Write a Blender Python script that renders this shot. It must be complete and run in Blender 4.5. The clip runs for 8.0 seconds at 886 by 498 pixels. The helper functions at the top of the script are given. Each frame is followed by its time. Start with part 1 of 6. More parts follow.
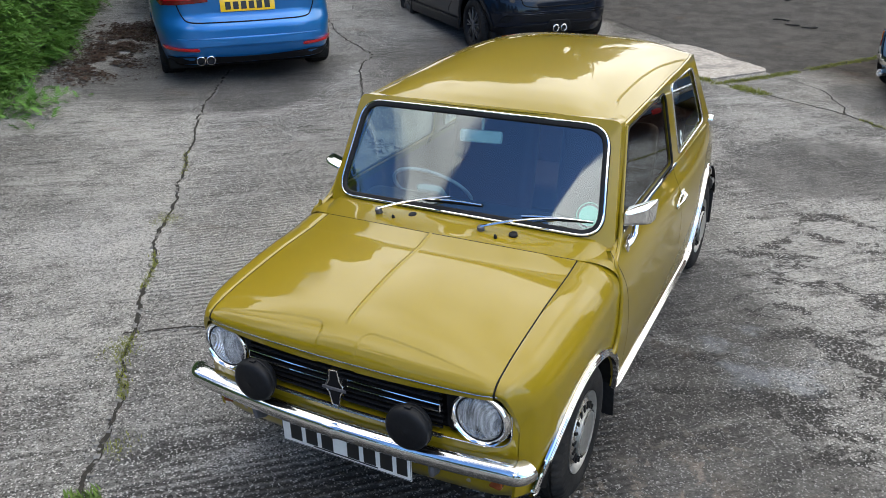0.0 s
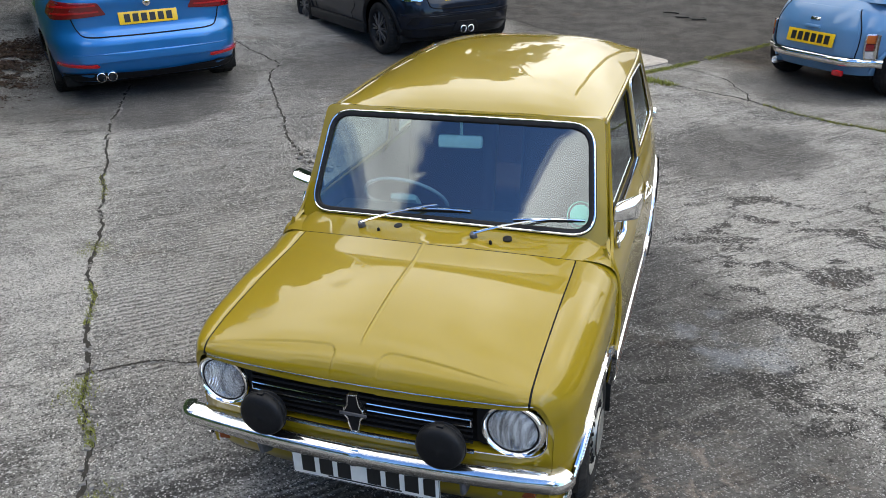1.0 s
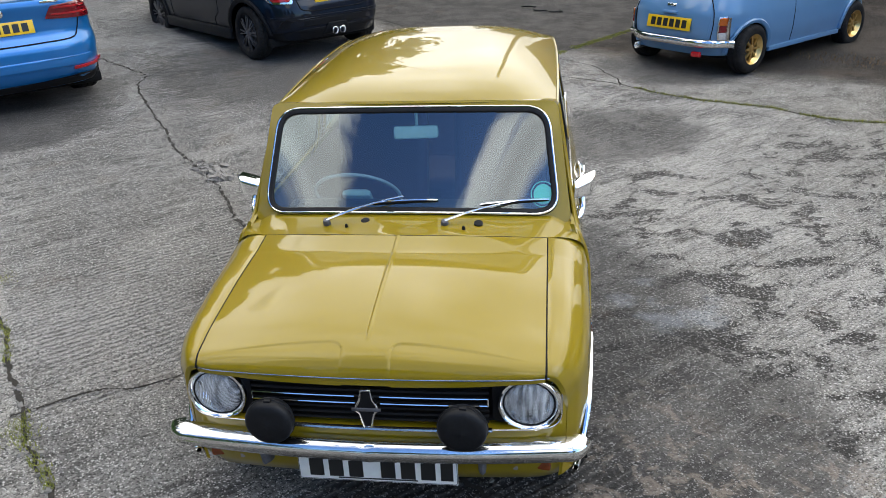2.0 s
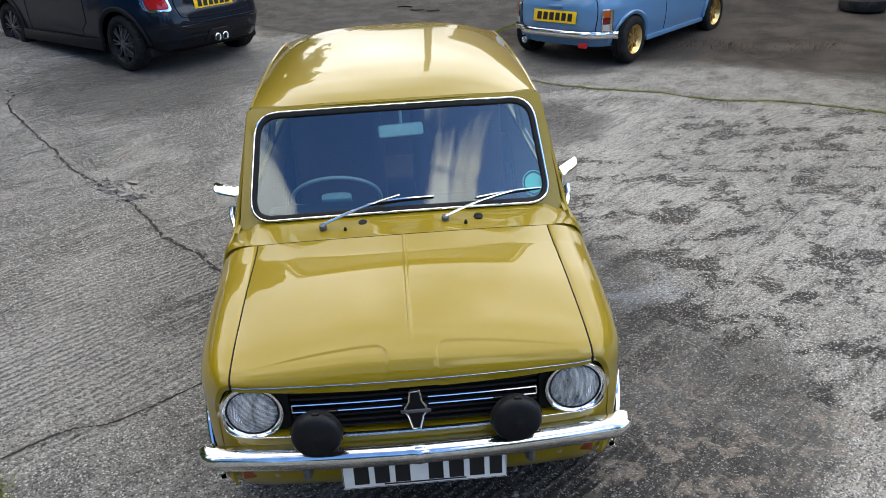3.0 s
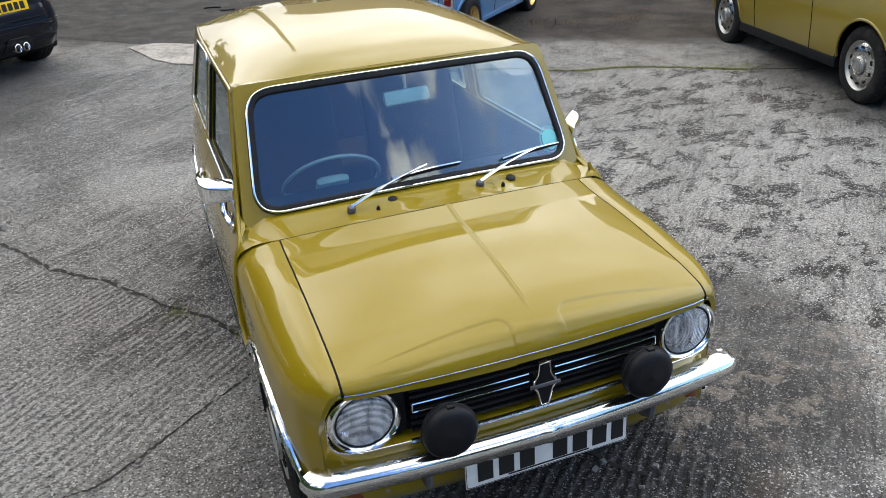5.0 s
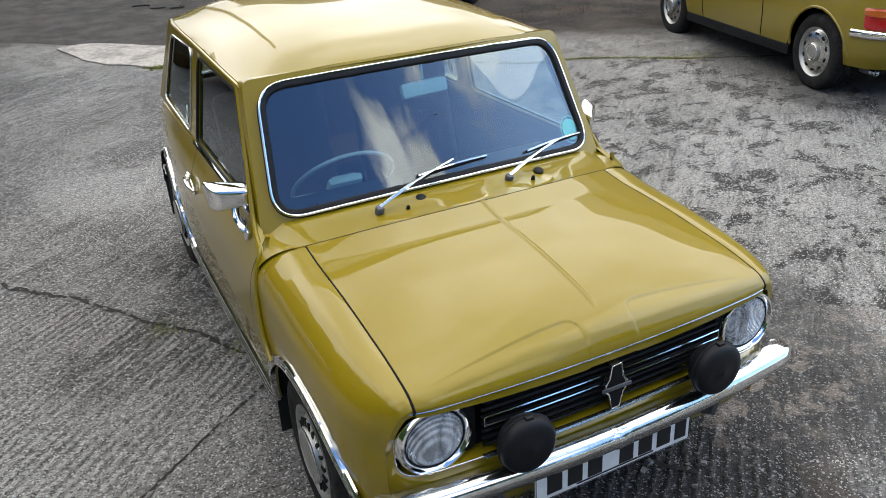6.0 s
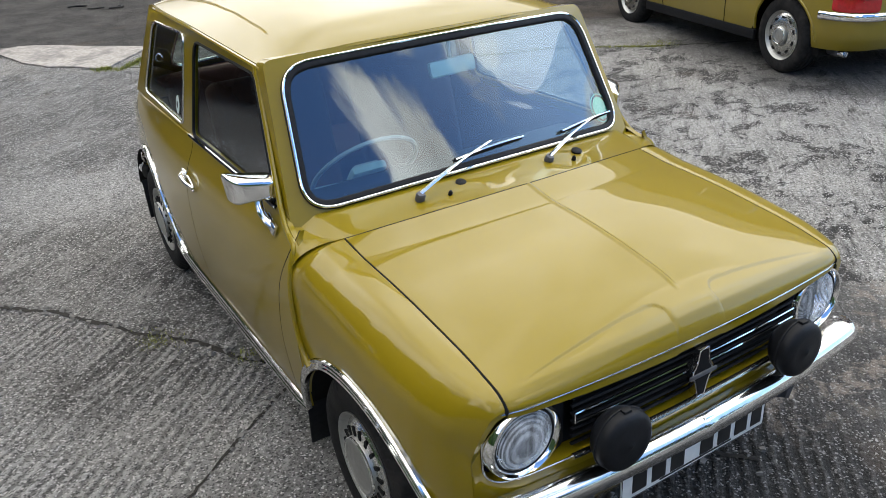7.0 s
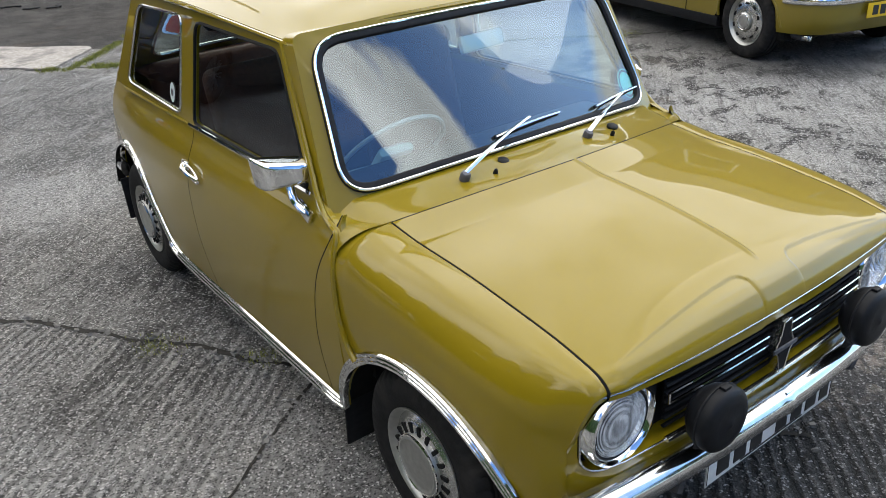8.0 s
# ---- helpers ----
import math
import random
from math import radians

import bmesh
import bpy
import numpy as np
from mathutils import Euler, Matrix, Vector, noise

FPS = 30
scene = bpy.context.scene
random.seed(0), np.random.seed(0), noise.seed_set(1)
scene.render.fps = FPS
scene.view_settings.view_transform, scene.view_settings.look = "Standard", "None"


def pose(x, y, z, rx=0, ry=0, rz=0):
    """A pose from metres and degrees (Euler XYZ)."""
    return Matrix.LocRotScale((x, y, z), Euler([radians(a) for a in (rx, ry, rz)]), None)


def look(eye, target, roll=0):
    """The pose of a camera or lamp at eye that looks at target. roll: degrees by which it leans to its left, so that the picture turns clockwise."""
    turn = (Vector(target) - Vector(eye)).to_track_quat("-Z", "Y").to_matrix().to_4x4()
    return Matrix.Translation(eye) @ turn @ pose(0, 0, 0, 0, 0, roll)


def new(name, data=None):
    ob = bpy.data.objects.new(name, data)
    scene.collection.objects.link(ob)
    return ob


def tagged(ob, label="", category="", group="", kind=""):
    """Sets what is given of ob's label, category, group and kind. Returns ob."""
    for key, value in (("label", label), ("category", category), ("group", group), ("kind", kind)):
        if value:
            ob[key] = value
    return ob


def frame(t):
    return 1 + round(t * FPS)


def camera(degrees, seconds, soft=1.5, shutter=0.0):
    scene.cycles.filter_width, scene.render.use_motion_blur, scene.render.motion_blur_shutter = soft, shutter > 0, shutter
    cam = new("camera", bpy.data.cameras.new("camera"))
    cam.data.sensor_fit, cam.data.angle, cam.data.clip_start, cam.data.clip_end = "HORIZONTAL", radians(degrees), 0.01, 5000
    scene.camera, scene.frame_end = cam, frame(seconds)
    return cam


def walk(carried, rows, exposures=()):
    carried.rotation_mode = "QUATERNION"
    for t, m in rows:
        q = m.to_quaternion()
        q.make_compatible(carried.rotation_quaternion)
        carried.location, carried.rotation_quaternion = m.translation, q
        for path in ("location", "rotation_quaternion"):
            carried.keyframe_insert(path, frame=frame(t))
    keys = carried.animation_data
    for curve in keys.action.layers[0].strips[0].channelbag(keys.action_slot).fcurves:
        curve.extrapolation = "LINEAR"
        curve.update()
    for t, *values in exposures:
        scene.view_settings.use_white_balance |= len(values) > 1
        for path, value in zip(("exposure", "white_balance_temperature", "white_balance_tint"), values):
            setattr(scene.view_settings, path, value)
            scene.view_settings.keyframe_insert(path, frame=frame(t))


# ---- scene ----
cam = camera(57.9, 8.0, soft=0.8)
PATH = [
    (0, (1.331, -1.773, 2.071), (0.488, -0.168, 1.228), -0.8),
    (0.5, (1.158, -1.799, 2.074), (0.416, -0.144, 1.232), -1.2),
    (1, (0.95, -1.85, 2.072), (0.353, -0.137, 1.229), -1.5),
    (1.5, (0.755, -1.946, 2.062), (0.319, -0.186, 1.218), -1.9),
    (1.9, (0.573, -1.983, 2.047), (0.284, -0.193, 1.203), -2.1),
    (2, (0.529, -1.987, 2.044), (0.281, -0.192, 1.198), -2.1),
    (2.2, (0.422, -1.977, 2.041), (0.248, -0.173, 1.195), -2.1),
    (3.3, (-0.156, -2.005, 2.022), (0.037, -0.208, 1.167), -2.5),
    (3.5, (-0.258, -1.978, 2.001), (-0.002, -0.189, 1.145), -2.6),
    (4, (-0.513, -1.855, 1.938), (-0.114, -0.094, 1.077), -2.8),
    (4.5, (-0.694, -1.732, 1.895), (-0.182, -0.003, 1.03), -2.9),
    (4.6, (-0.732, -1.711, 1.886), (-0.197, 0.009, 1.018), -2.9),
    (4.7, (-0.763, -1.692, 1.875), (-0.208, 0.024, 1.011), -3.0),
    (5.8, (-1.08, -1.409, 1.817), (-0.33, 0.227, 0.944), -3.0),
    (6, (-1.118, -1.351, 1.805), (-0.338, 0.27, 0.93), -3.0),
    (6.5, (-1.223, -1.209, 1.765), (-0.376, 0.377, 0.889), -3.1),
    (7, (-1.331, -1.068, 1.709), (-0.415, 0.478, 0.83), -3.2),
    (7.5, (-1.445, -0.926, 1.661), (-0.466, 0.579, 0.781), -3.3),
    (8, (-1.529, -0.819, 1.62), (-0.486, 0.642, 0.738), -3.2),
]
walk(cam, [(t, look(eye, target, roll)) for t, eye, target, roll in PATH], [(0.0, 0.0, 6600, 10), (8.0, 0.0, 6600, 10)])

# ---- world and light ----
world = bpy.data.worlds.new("sky")
scene.world = world
world.use_nodes = True
wn, wl = world.node_tree.nodes, world.node_tree.links
bg = wn["Background"]
sky = wn.new("ShaderNodeTexSky")
sky.sky_type = "NISHITA"
sky.sun_disc = False
SUN_EL, SUN_AZ = radians(46), radians(104)
sky.sun_elevation, sky.sun_rotation = SUN_EL, SUN_AZ
sky.air_density, sky.dust_density = 1.0, 1.2
place = wn.new("ShaderNodeTexCoord")
axes = wn.new("ShaderNodeSeparateXYZ")
wl.new(place.outputs["Generated"], axes.inputs[0])


def sky_calc(op, a, b, c=0.0):
    k = wn.new("ShaderNodeMath")
    k.operation = op
    for v, sock in zip((a, b, c), k.inputs):
        if isinstance(v, (int, float)):
            sock.default_value = v
        else:
            wl.new(v, sock)
    return k.outputs[0]


# broken cloud, thick to the north and low down, open and blue overhead to the south with one tall cumulus
drawn = wn.new("ShaderNodeMapping")
drawn.inputs["Scale"].default_value = (1.0, 1.0, 0.55)
wl.new(place.outputs["Generated"], drawn.inputs["Vector"])
cloud = wn.new("ShaderNodeTexNoise")
cloud.inputs["Scale"].default_value = 2.6
cloud.inputs["Detail"].default_value = 10
cloud.inputs["Roughness"].default_value = 0.60
cloud.inputs["Distortion"].default_value = 0.4
wl.new(drawn.outputs[0], cloud.inputs["Vector"])


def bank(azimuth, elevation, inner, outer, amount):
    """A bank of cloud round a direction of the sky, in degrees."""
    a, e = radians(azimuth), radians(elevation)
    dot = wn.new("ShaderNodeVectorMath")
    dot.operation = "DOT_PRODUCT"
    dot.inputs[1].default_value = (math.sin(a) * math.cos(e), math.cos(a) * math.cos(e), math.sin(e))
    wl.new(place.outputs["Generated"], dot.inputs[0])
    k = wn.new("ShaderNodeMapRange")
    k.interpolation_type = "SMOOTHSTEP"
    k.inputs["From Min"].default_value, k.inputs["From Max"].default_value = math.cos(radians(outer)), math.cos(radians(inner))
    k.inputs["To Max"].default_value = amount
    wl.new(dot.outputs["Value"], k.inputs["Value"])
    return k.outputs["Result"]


thick = sky_calc("MULTIPLY_ADD", axes.outputs[1], 0.23, cloud.outputs["Fac"])
thick = sky_calc("MULTIPLY_ADD", sky_calc("POWER", sky_calc("MAXIMUM", axes.outputs[2], 0.0), 4.0), 0.24, thick)
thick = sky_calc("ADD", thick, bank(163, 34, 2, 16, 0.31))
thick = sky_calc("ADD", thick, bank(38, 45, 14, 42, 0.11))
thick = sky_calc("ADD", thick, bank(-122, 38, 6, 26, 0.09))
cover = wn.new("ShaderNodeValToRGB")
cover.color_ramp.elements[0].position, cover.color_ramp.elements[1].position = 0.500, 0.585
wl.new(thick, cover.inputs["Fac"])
tone = wn.new("ShaderNodeTexNoise")
tone.inputs["Scale"].default_value = 4.0
tone.inputs["Detail"].default_value = 7
wl.new(place.outputs["Generated"], tone.inputs["Vector"])
grey = wn.new("ShaderNodeValToRGB")
grey.color_ramp.elements[0].position, grey.color_ramp.elements[1].position = 0.34, 0.66
grey.color_ramp.elements[0].color = (10.6, 10.6, 10.4, 1)
grey.color_ramp.elements[1].color = (21.0, 21.0, 20.7, 1)
wl.new(tone.outputs["Fac"], grey.inputs["Fac"])
blue = wn.new("ShaderNodeMix")
blue.data_type, blue.blend_type = "RGBA", "MULTIPLY"
blue.inputs["Factor"].default_value = 1.0
blue.inputs["B"].default_value = (0.85, 1.25, 1.75, 1)
wl.new(sky.outputs["Color"], blue.inputs["A"])
mixc = wn.new("ShaderNodeMix")
mixc.data_type = "RGBA"
wl.new(cover.outputs["Color"], mixc.inputs["Factor"])
wl.new(blue.outputs["Result"], mixc.inputs["A"])
low = wn.new("ShaderNodeMapRange")
low.interpolation_type = "SMOOTHSTEP"
low.inputs["From Min"].default_value, low.inputs["From Max"].default_value = 0.03, 0.46
low.inputs["To Min"].default_value = 0.50
wl.new(axes.outputs[2], low.inputs["Value"])
dim = wn.new("ShaderNodeVectorMath")
dim.operation = "SCALE"
wl.new(grey.outputs["Color"], dim.inputs[0])
wl.new(low.outputs["Result"], dim.inputs["Scale"])
wl.new(dim.outputs[0], mixc.inputs["B"])
wl.new(mixc.outputs["Result"], bg.inputs["Color"])
bg.inputs["Strength"].default_value = 0.170

sun = new("sun", bpy.data.lights.new("sun", "SUN"))
sun.data.energy, sun.data.angle, sun.data.color = 0.5, radians(40), (1.0, 0.91, 0.78)
d = Vector((math.sin(SUN_AZ) * math.cos(SUN_EL), math.cos(SUN_AZ) * math.cos(SUN_EL), math.sin(SUN_EL)))
sun.matrix_world = Matrix.Translation((0, 0, 30)) @ d.to_track_quat("Z", "Y").to_matrix().to_4x4()


# ---- materials ----
def mat(name, color, rough=0.5, metal=0.0, coat=0.0, grain=0.0, grain_scale=40.0, bump=0.0, bump_scale=200.0, dirt=None, dirt_scale=3.0, spec=0.5):
    """A plain surface with fine grain, larger stains and small relief."""
    m = bpy.data.materials.new(name)
    m.use_nodes = True
    n, l = m.node_tree.nodes, m.node_tree.links
    b = n["Principled BSDF"]
    b.inputs["Base Color"].default_value = (*color, 1)
    b.inputs["Roughness"].default_value = rough
    b.inputs["Metallic"].default_value = metal
    b.inputs["Coat Weight"].default_value = coat
    b.inputs["Coat Roughness"].default_value = 0.012
    b.inputs["Coat IOR"].default_value = 1.44
    b.inputs["Specular IOR Level"].default_value = spec
    tc = n.new("ShaderNodeTexCoord")
    src = None
    if grain:
        t = n.new("ShaderNodeTexNoise")
        t.inputs["Scale"].default_value, t.inputs["Detail"].default_value = grain_scale, 6
        l.new(tc.outputs["Object"], t.inputs["Vector"])
        r = n.new("ShaderNodeValToRGB")
        r.color_ramp.elements[0].position, r.color_ramp.elements[1].position = 0.3, 0.7
        r.color_ramp.elements[0].color = (*[c * (1 - grain) for c in color], 1)
        r.color_ramp.elements[1].color = (*[min(1, c * (1 + grain)) for c in color], 1)
        l.new(t.outputs["Fac"], r.inputs["Fac"])
        src = r.outputs["Color"]
    if dirt:
        t2 = n.new("ShaderNodeTexNoise")
        t2.inputs["Scale"].default_value, t2.inputs["Detail"].default_value = dirt_scale, 8
        l.new(tc.outputs["Object"], t2.inputs["Vector"])
        r2 = n.new("ShaderNodeValToRGB")
        r2.color_ramp.elements[0].position, r2.color_ramp.elements[1].position = 0.48, 0.7
        l.new(t2.outputs["Fac"], r2.inputs["Fac"])
        mx = n.new("ShaderNodeMix")
        mx.data_type = "RGBA"
        mx.inputs["A"].default_value = (*color, 1)
        mx.inputs["B"].default_value = (*dirt, 1)
        l.new(r2.outputs["Color"], mx.inputs["Factor"])
        if src:
            l.new(src, mx.inputs["A"])
        src = mx.outputs["Result"]
    if src:
        l.new(src, b.inputs["Base Color"])
    if bump:
        t3 = n.new("ShaderNodeTexNoise")
        t3.inputs["Scale"].default_value, t3.inputs["Detail"].default_value = bump_scale, 4
        l.new(tc.outputs["Object"], t3.inputs["Vector"])
        bp = n.new("ShaderNodeBump")
        bp.inputs["Strength"].default_value, bp.inputs["Distance"].default_value = bump, 0.003
        l.new(t3.outputs["Fac"], bp.inputs["Height"])
        l.new(bp.outputs["Normal"], b.inputs["Normal"])
    return m


def glass(name, tint, face_gloss=0.06, flute=0.0):
    """Thin pane: clear tinted sheet with a glossy face."""
    m = bpy.data.materials.new(name)
    m.use_nodes = True
    n, l = m.node_tree.nodes, m.node_tree.links
    n.remove(n["Principled BSDF"])
    tr, gl, mx = (n.new("ShaderNodeBsdfTransparent"), n.new("ShaderNodeBsdfGlossy"), n.new("ShaderNodeMixShader"))
    lw, pw, ma = n.new("ShaderNodeLayerWeight"), n.new("ShaderNodeMath"), n.new("ShaderNodeMath")
    pw.operation, ma.operation = "POWER", "MULTIPLY_ADD"
    lw.inputs["Blend"].default_value = 0.5
    pw.inputs[1].default_value = 4.0
    ma.inputs[1].default_value, ma.inputs[2].default_value = 1 - face_gloss, face_gloss
    l.new(lw.outputs["Facing"], pw.inputs[0])
    l.new(pw.outputs[0], ma.inputs[0])
    tr.inputs["Color"].default_value = (*tint, 1)
    gl.inputs["Roughness"].default_value = 0.01
    gl.inputs["Color"].default_value = (0.84, 0.93, 0.97, 1)
    l.new(ma.outputs[0], mx.inputs["Fac"])
    l.new(tr.outputs["BSDF"], mx.inputs[1])
    l.new(gl.outputs["BSDF"], mx.inputs[2])
    l.new(mx.outputs["Shader"], n["Material Output"].inputs["Surface"])
    if flute:
        # white diffuse streaks mixed in, standing for sky light scattered by the flutes
        df, m2 = n.new("ShaderNodeBsdfDiffuse"), n.new("ShaderNodeMixShader")
        df.inputs["Color"].default_value = (.93, .94, .95, 1)
        lim = n.new("ShaderNodeMapRange")
        lim.inputs["To Min"].default_value, lim.inputs["To Max"].default_value = 0.02, 0.85
        l.new(mx.outputs["Shader"], m2.inputs[1])
        l.new(df.outputs["BSDF"], m2.inputs[2])
        l.new(m2.outputs["Shader"], n["Material Output"].inputs["Surface"])
        tc, wv, bp = n.new("ShaderNodeTexCoord"), n.new("ShaderNodeTexWave"), n.new("ShaderNodeBump")
        wv.inputs["Scale"].default_value = flute
        wv.bands_direction = "X"
        bp.inputs["Strength"].default_value, bp.inputs["Distance"].default_value = 0.7, 0.004
        l.new(tc.outputs["Object"], wv.inputs["Vector"])
        l.new(wv.outputs["Fac"], bp.inputs["Height"])
        l.new(bp.outputs["Normal"], gl.inputs["Normal"])
        uneven, shape, share = n.new("ShaderNodeTexNoise"), n.new("ShaderNodeMapping"), n.new("ShaderNodeMath")
        shape.inputs["Scale"].default_value = (60, 60, 14)
        uneven.inputs["Scale"].default_value, uneven.inputs["Detail"].default_value = 1.0, 3
        share.operation = "MULTIPLY"
        l.new(tc.outputs["Object"], shape.inputs["Vector"])
        l.new(shape.outputs[0], uneven.inputs["Vector"])
        l.new(uneven.outputs["Fac"], share.inputs[0])
        l.new(wv.outputs["Fac"], share.inputs[1])
        l.new(share.outputs[0], lim.inputs["Value"])
        lim.inputs["From Min"].default_value, lim.inputs["From Max"].default_value = 0.14, 0.56
        l.new(lim.outputs["Result"], m2.inputs["Fac"])
    return m


PAINT = mat("mustard_paint", (0.243, 0.172, 0.0060), 0.34, coat=1.0, grain=0.03, grain_scale=2.5, bump=0.003, bump_scale=7, spec=0.12)
PAINT_FAR = mat("aged_mustard_paint", (0.225, 0.168, 0.010), 0.35, coat=0.8, grain=0.05, grain_scale=3)
BLUE_METAL = mat("bright_blue_metallic_paint", (0.006, 0.150, 0.42), 0.3, metal=0.35, coat=1.0, grain=0.05, grain_scale=4)
BLACK_PAINT = mat("dark_blue_black_paint", (0.005, 0.008, 0.015), 0.3, coat=0.75, grain=0.1, grain_scale=4, spec=0.05)
PALE_BLUE = mat("pale_blue_paint", (0.100, 0.232, 0.41), 0.3, coat=0.9, grain=0.04, grain_scale=4)
CHROME = mat("chrome", (0.86, 0.86, 0.85), 0.07, metal=1.0, grain=0.06, grain_scale=30)
BUMPER_CHROME = mat("worn_chrome", (0.74, 0.74, 0.735), 0.13, metal=1.0, grain=0.10, grain_scale=25, bump=0.02, bump_scale=60)
DULL_CHROME = mat("dull_bright_metal", (0.62, 0.62, 0.60), 0.24, metal=1.0, grain=0.12, grain_scale=50)
STEEL = mat("painted_silver_steel", (0.42, 0.42, 0.40), 0.38, metal=0.8, grain=0.1, grain_scale=60)
GREY_IRON = mat("grey_iron", (0.10, 0.10, 0.11), 0.6, metal=0.3, grain=0.3, grain_scale=40, bump=0.2)
RUBBER = mat("black_rubber", (0.012, 0.012, 0.013), 0.55, grain=0.3, grain_scale=60, bump=0.15, spec=0.2)
TYRE = mat("tyre_rubber", (0.012, 0.012, 0.0125), 0.85, grain=0.35, grain_scale=30, bump=0.4, bump_scale=120, dirt=(0.028, 0.026, 0.024), dirt_scale=9, spec=0.2)
BLACK = mat("black_plastic", (0.007, 0.0075, 0.009), 0.5, grain=0.25, grain_scale=80, bump=0.12, bump_scale=300, spec=0.2)
GRILLE = mat("satin_black_grille", (0.004, 0.004, 0.005), 0.7, spec=0.2, grain=0.2)
DARK = mat("underbody_black", (0.008, 0.008, 0.008), 0.9, grain=0.3, spec=0.2)
LINER = mat("arch_liner", (0.010, 0.009, 0.008), 0.95, grain=0.4, grain_scale=20, spec=0.2)
GLASS = glass("tinted_glass", (0.66, 0.84, 0.86), 0.155)
SIDE_GLASS = glass("clear_side_glass", (0.70, 0.76, 0.74), 0.055)
LENS = glass("fluted_lamp_glass", (0.95, 0.97, 0.99), 0.06, flute=120)
DARK_GLASS = mat("dark_privacy_glass", (0.006, 0.008, 0.010), 0.03, coat=0.3)
REFLECTOR = mat("lamp_reflector", (0.95, 0.96, 0.97), 0.09, metal=1.0)
rn, rl = REFLECTOR.node_tree.nodes, REFLECTOR.node_tree.links
flutes, relief, where = rn.new("ShaderNodeTexWave"), rn.new("ShaderNodeBump"), rn.new("ShaderNodeTexCoord")
flutes.inputs["Scale"].default_value, flutes.inputs["Distortion"].default_value = 52, 1.2
relief.inputs["Strength"].default_value, relief.inputs["Distance"].default_value = 0.5, 0.003
rl.new(where.outputs["Object"], flutes.inputs["Vector"])
rl.new(flutes.outputs["Fac"], relief.inputs["Height"])
rl.new(relief.outputs["Normal"], rn["Principled BSDF"].inputs["Normal"])
RED = mat("red_lamp_plastic", (0.42, 0.008, 0.012), 0.12, coat=0.8, grain=0.15, grain_scale=60)
DARK_RED = mat("deep_red_lamp_plastic", (0.16, 0.004, 0.008), 0.12, coat=0.8, grain=0.15, grain_scale=60)
AMBER = mat("amber_lamp_plastic", (0.45, 0.10, 0.012), 0.14, coat=0.8, grain=0.12, grain_scale=60)
# darker copies of the lamp plastics, with the bumper's shade in their colour
SHADED_AMBER = mat("shaded_amber_plastic", (0.20, 0.045, 0.012), 0.2, coat=0.6, grain=0.2, grain_scale=60)
SHADED_CLEAR = mat("shaded_clear_plastic", (0.26, 0.23, 0.20), 0.22, coat=0.6, grain=0.2, grain_scale=60)
CLEAR_LAMP = mat("clear_lamp_plastic", (0.55, 0.52, 0.50), 0.15, coat=0.8, grain=0.15, grain_scale=60)
WHITE_PLATE = mat("white_plate", (0.74, 0.74, 0.71), 0.3, coat=0.3, grain=0.05)
YELLOW_PLATE = mat("yellow_plate", (0.80, 0.50, 0.010), 0.3, coat=0.3, grain=0.05)
PLATE_BLACK = mat("plate_characters", (0.012, 0.012, 0.012), 0.4, grain=0.1)
VINYL = mat("dark_brown_vinyl", (0.085, 0.036, 0.025), 0.5, grain=0.2, grain_scale=60, bump=0.25, bump_scale=160, spec=0.2)
CARD = mat("brown_door_card", (0.15, 0.09, 0.062), 0.6, grain=0.2, grain_scale=30, bump=0.1)
DASH = mat("black_dashboard", (0.012, 0.012, 0.013), 0.6, grain=0.2, bump=0.2, spec=0.2)
PALE_GREY = mat("pale_grey_rim", (0.34, 0.36, 0.36), 0.35, grain=0.06)
PALE_GREEN = mat("pale_green_mirror", (0.40, 0.52, 0.49), 0.3, grain=0.08)
STICKER = mat("green_paper_disc", (0.16, 0.62, 0.44), 0.6, grain=0.12, grain_scale=120)
PAPER = mat("white_sticker", (0.62, 0.70, 0.68), 0.6, grain=0.08, grain_scale=90)
GOLD = mat("gold_alloy", (0.72, 0.50, 0.20), 0.28, metal=0.9, grain=0.1)
DARK_ALLOY = mat("dark_alloy", (0.16, 0.16, 0.17), 0.3, metal=0.8, grain=0.1)
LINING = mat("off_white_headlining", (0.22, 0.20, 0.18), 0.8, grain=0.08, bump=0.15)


# ---- mesh helpers ----
def obj(name, verts, faces, material, parent=None, label="", sharp=38, smooth=True):
    me = bpy.data.meshes.new(name)
    me.from_pydata([tuple(v) for v in verts], [], [tuple(f) for f in faces])
    me.materials.append(material)
    if smooth:
        me.polygons.foreach_set("use_smooth", [True] * len(me.polygons))
        me.set_sharp_from_angle(angle=radians(sharp))
    me.update()
    ob = new(name, me)
    if parent:
        ob.parent = parent
    if label:
        ob["label"] = label
    return ob


def empty(name, place, label, category, turn=0.0, group="", kind="", scale=1.0):
    e = new(name)
    e.empty_display_size = 0.2
    e.matrix_world = pose(*place, 0, 0, turn) @ Matrix.Scale(scale, 4)
    return tagged(e, label, category, group, kind)


def join(*pieces):
    V, Fs = [], []
    for v, f in pieces:
        k = len(V)
        V += [tuple(p) for p in v]
        Fs += [tuple(i + k for i in q) for q in f]
    return V, Fs


def flip_x(piece):
    v, f = piece
    return [(-p[0], p[1], p[2]) for p in v], [tuple(reversed(q)) for q in f]


def moved(piece, m):
    v, f = piece
    return [tuple(m @ Vector(p)) for p in v], f


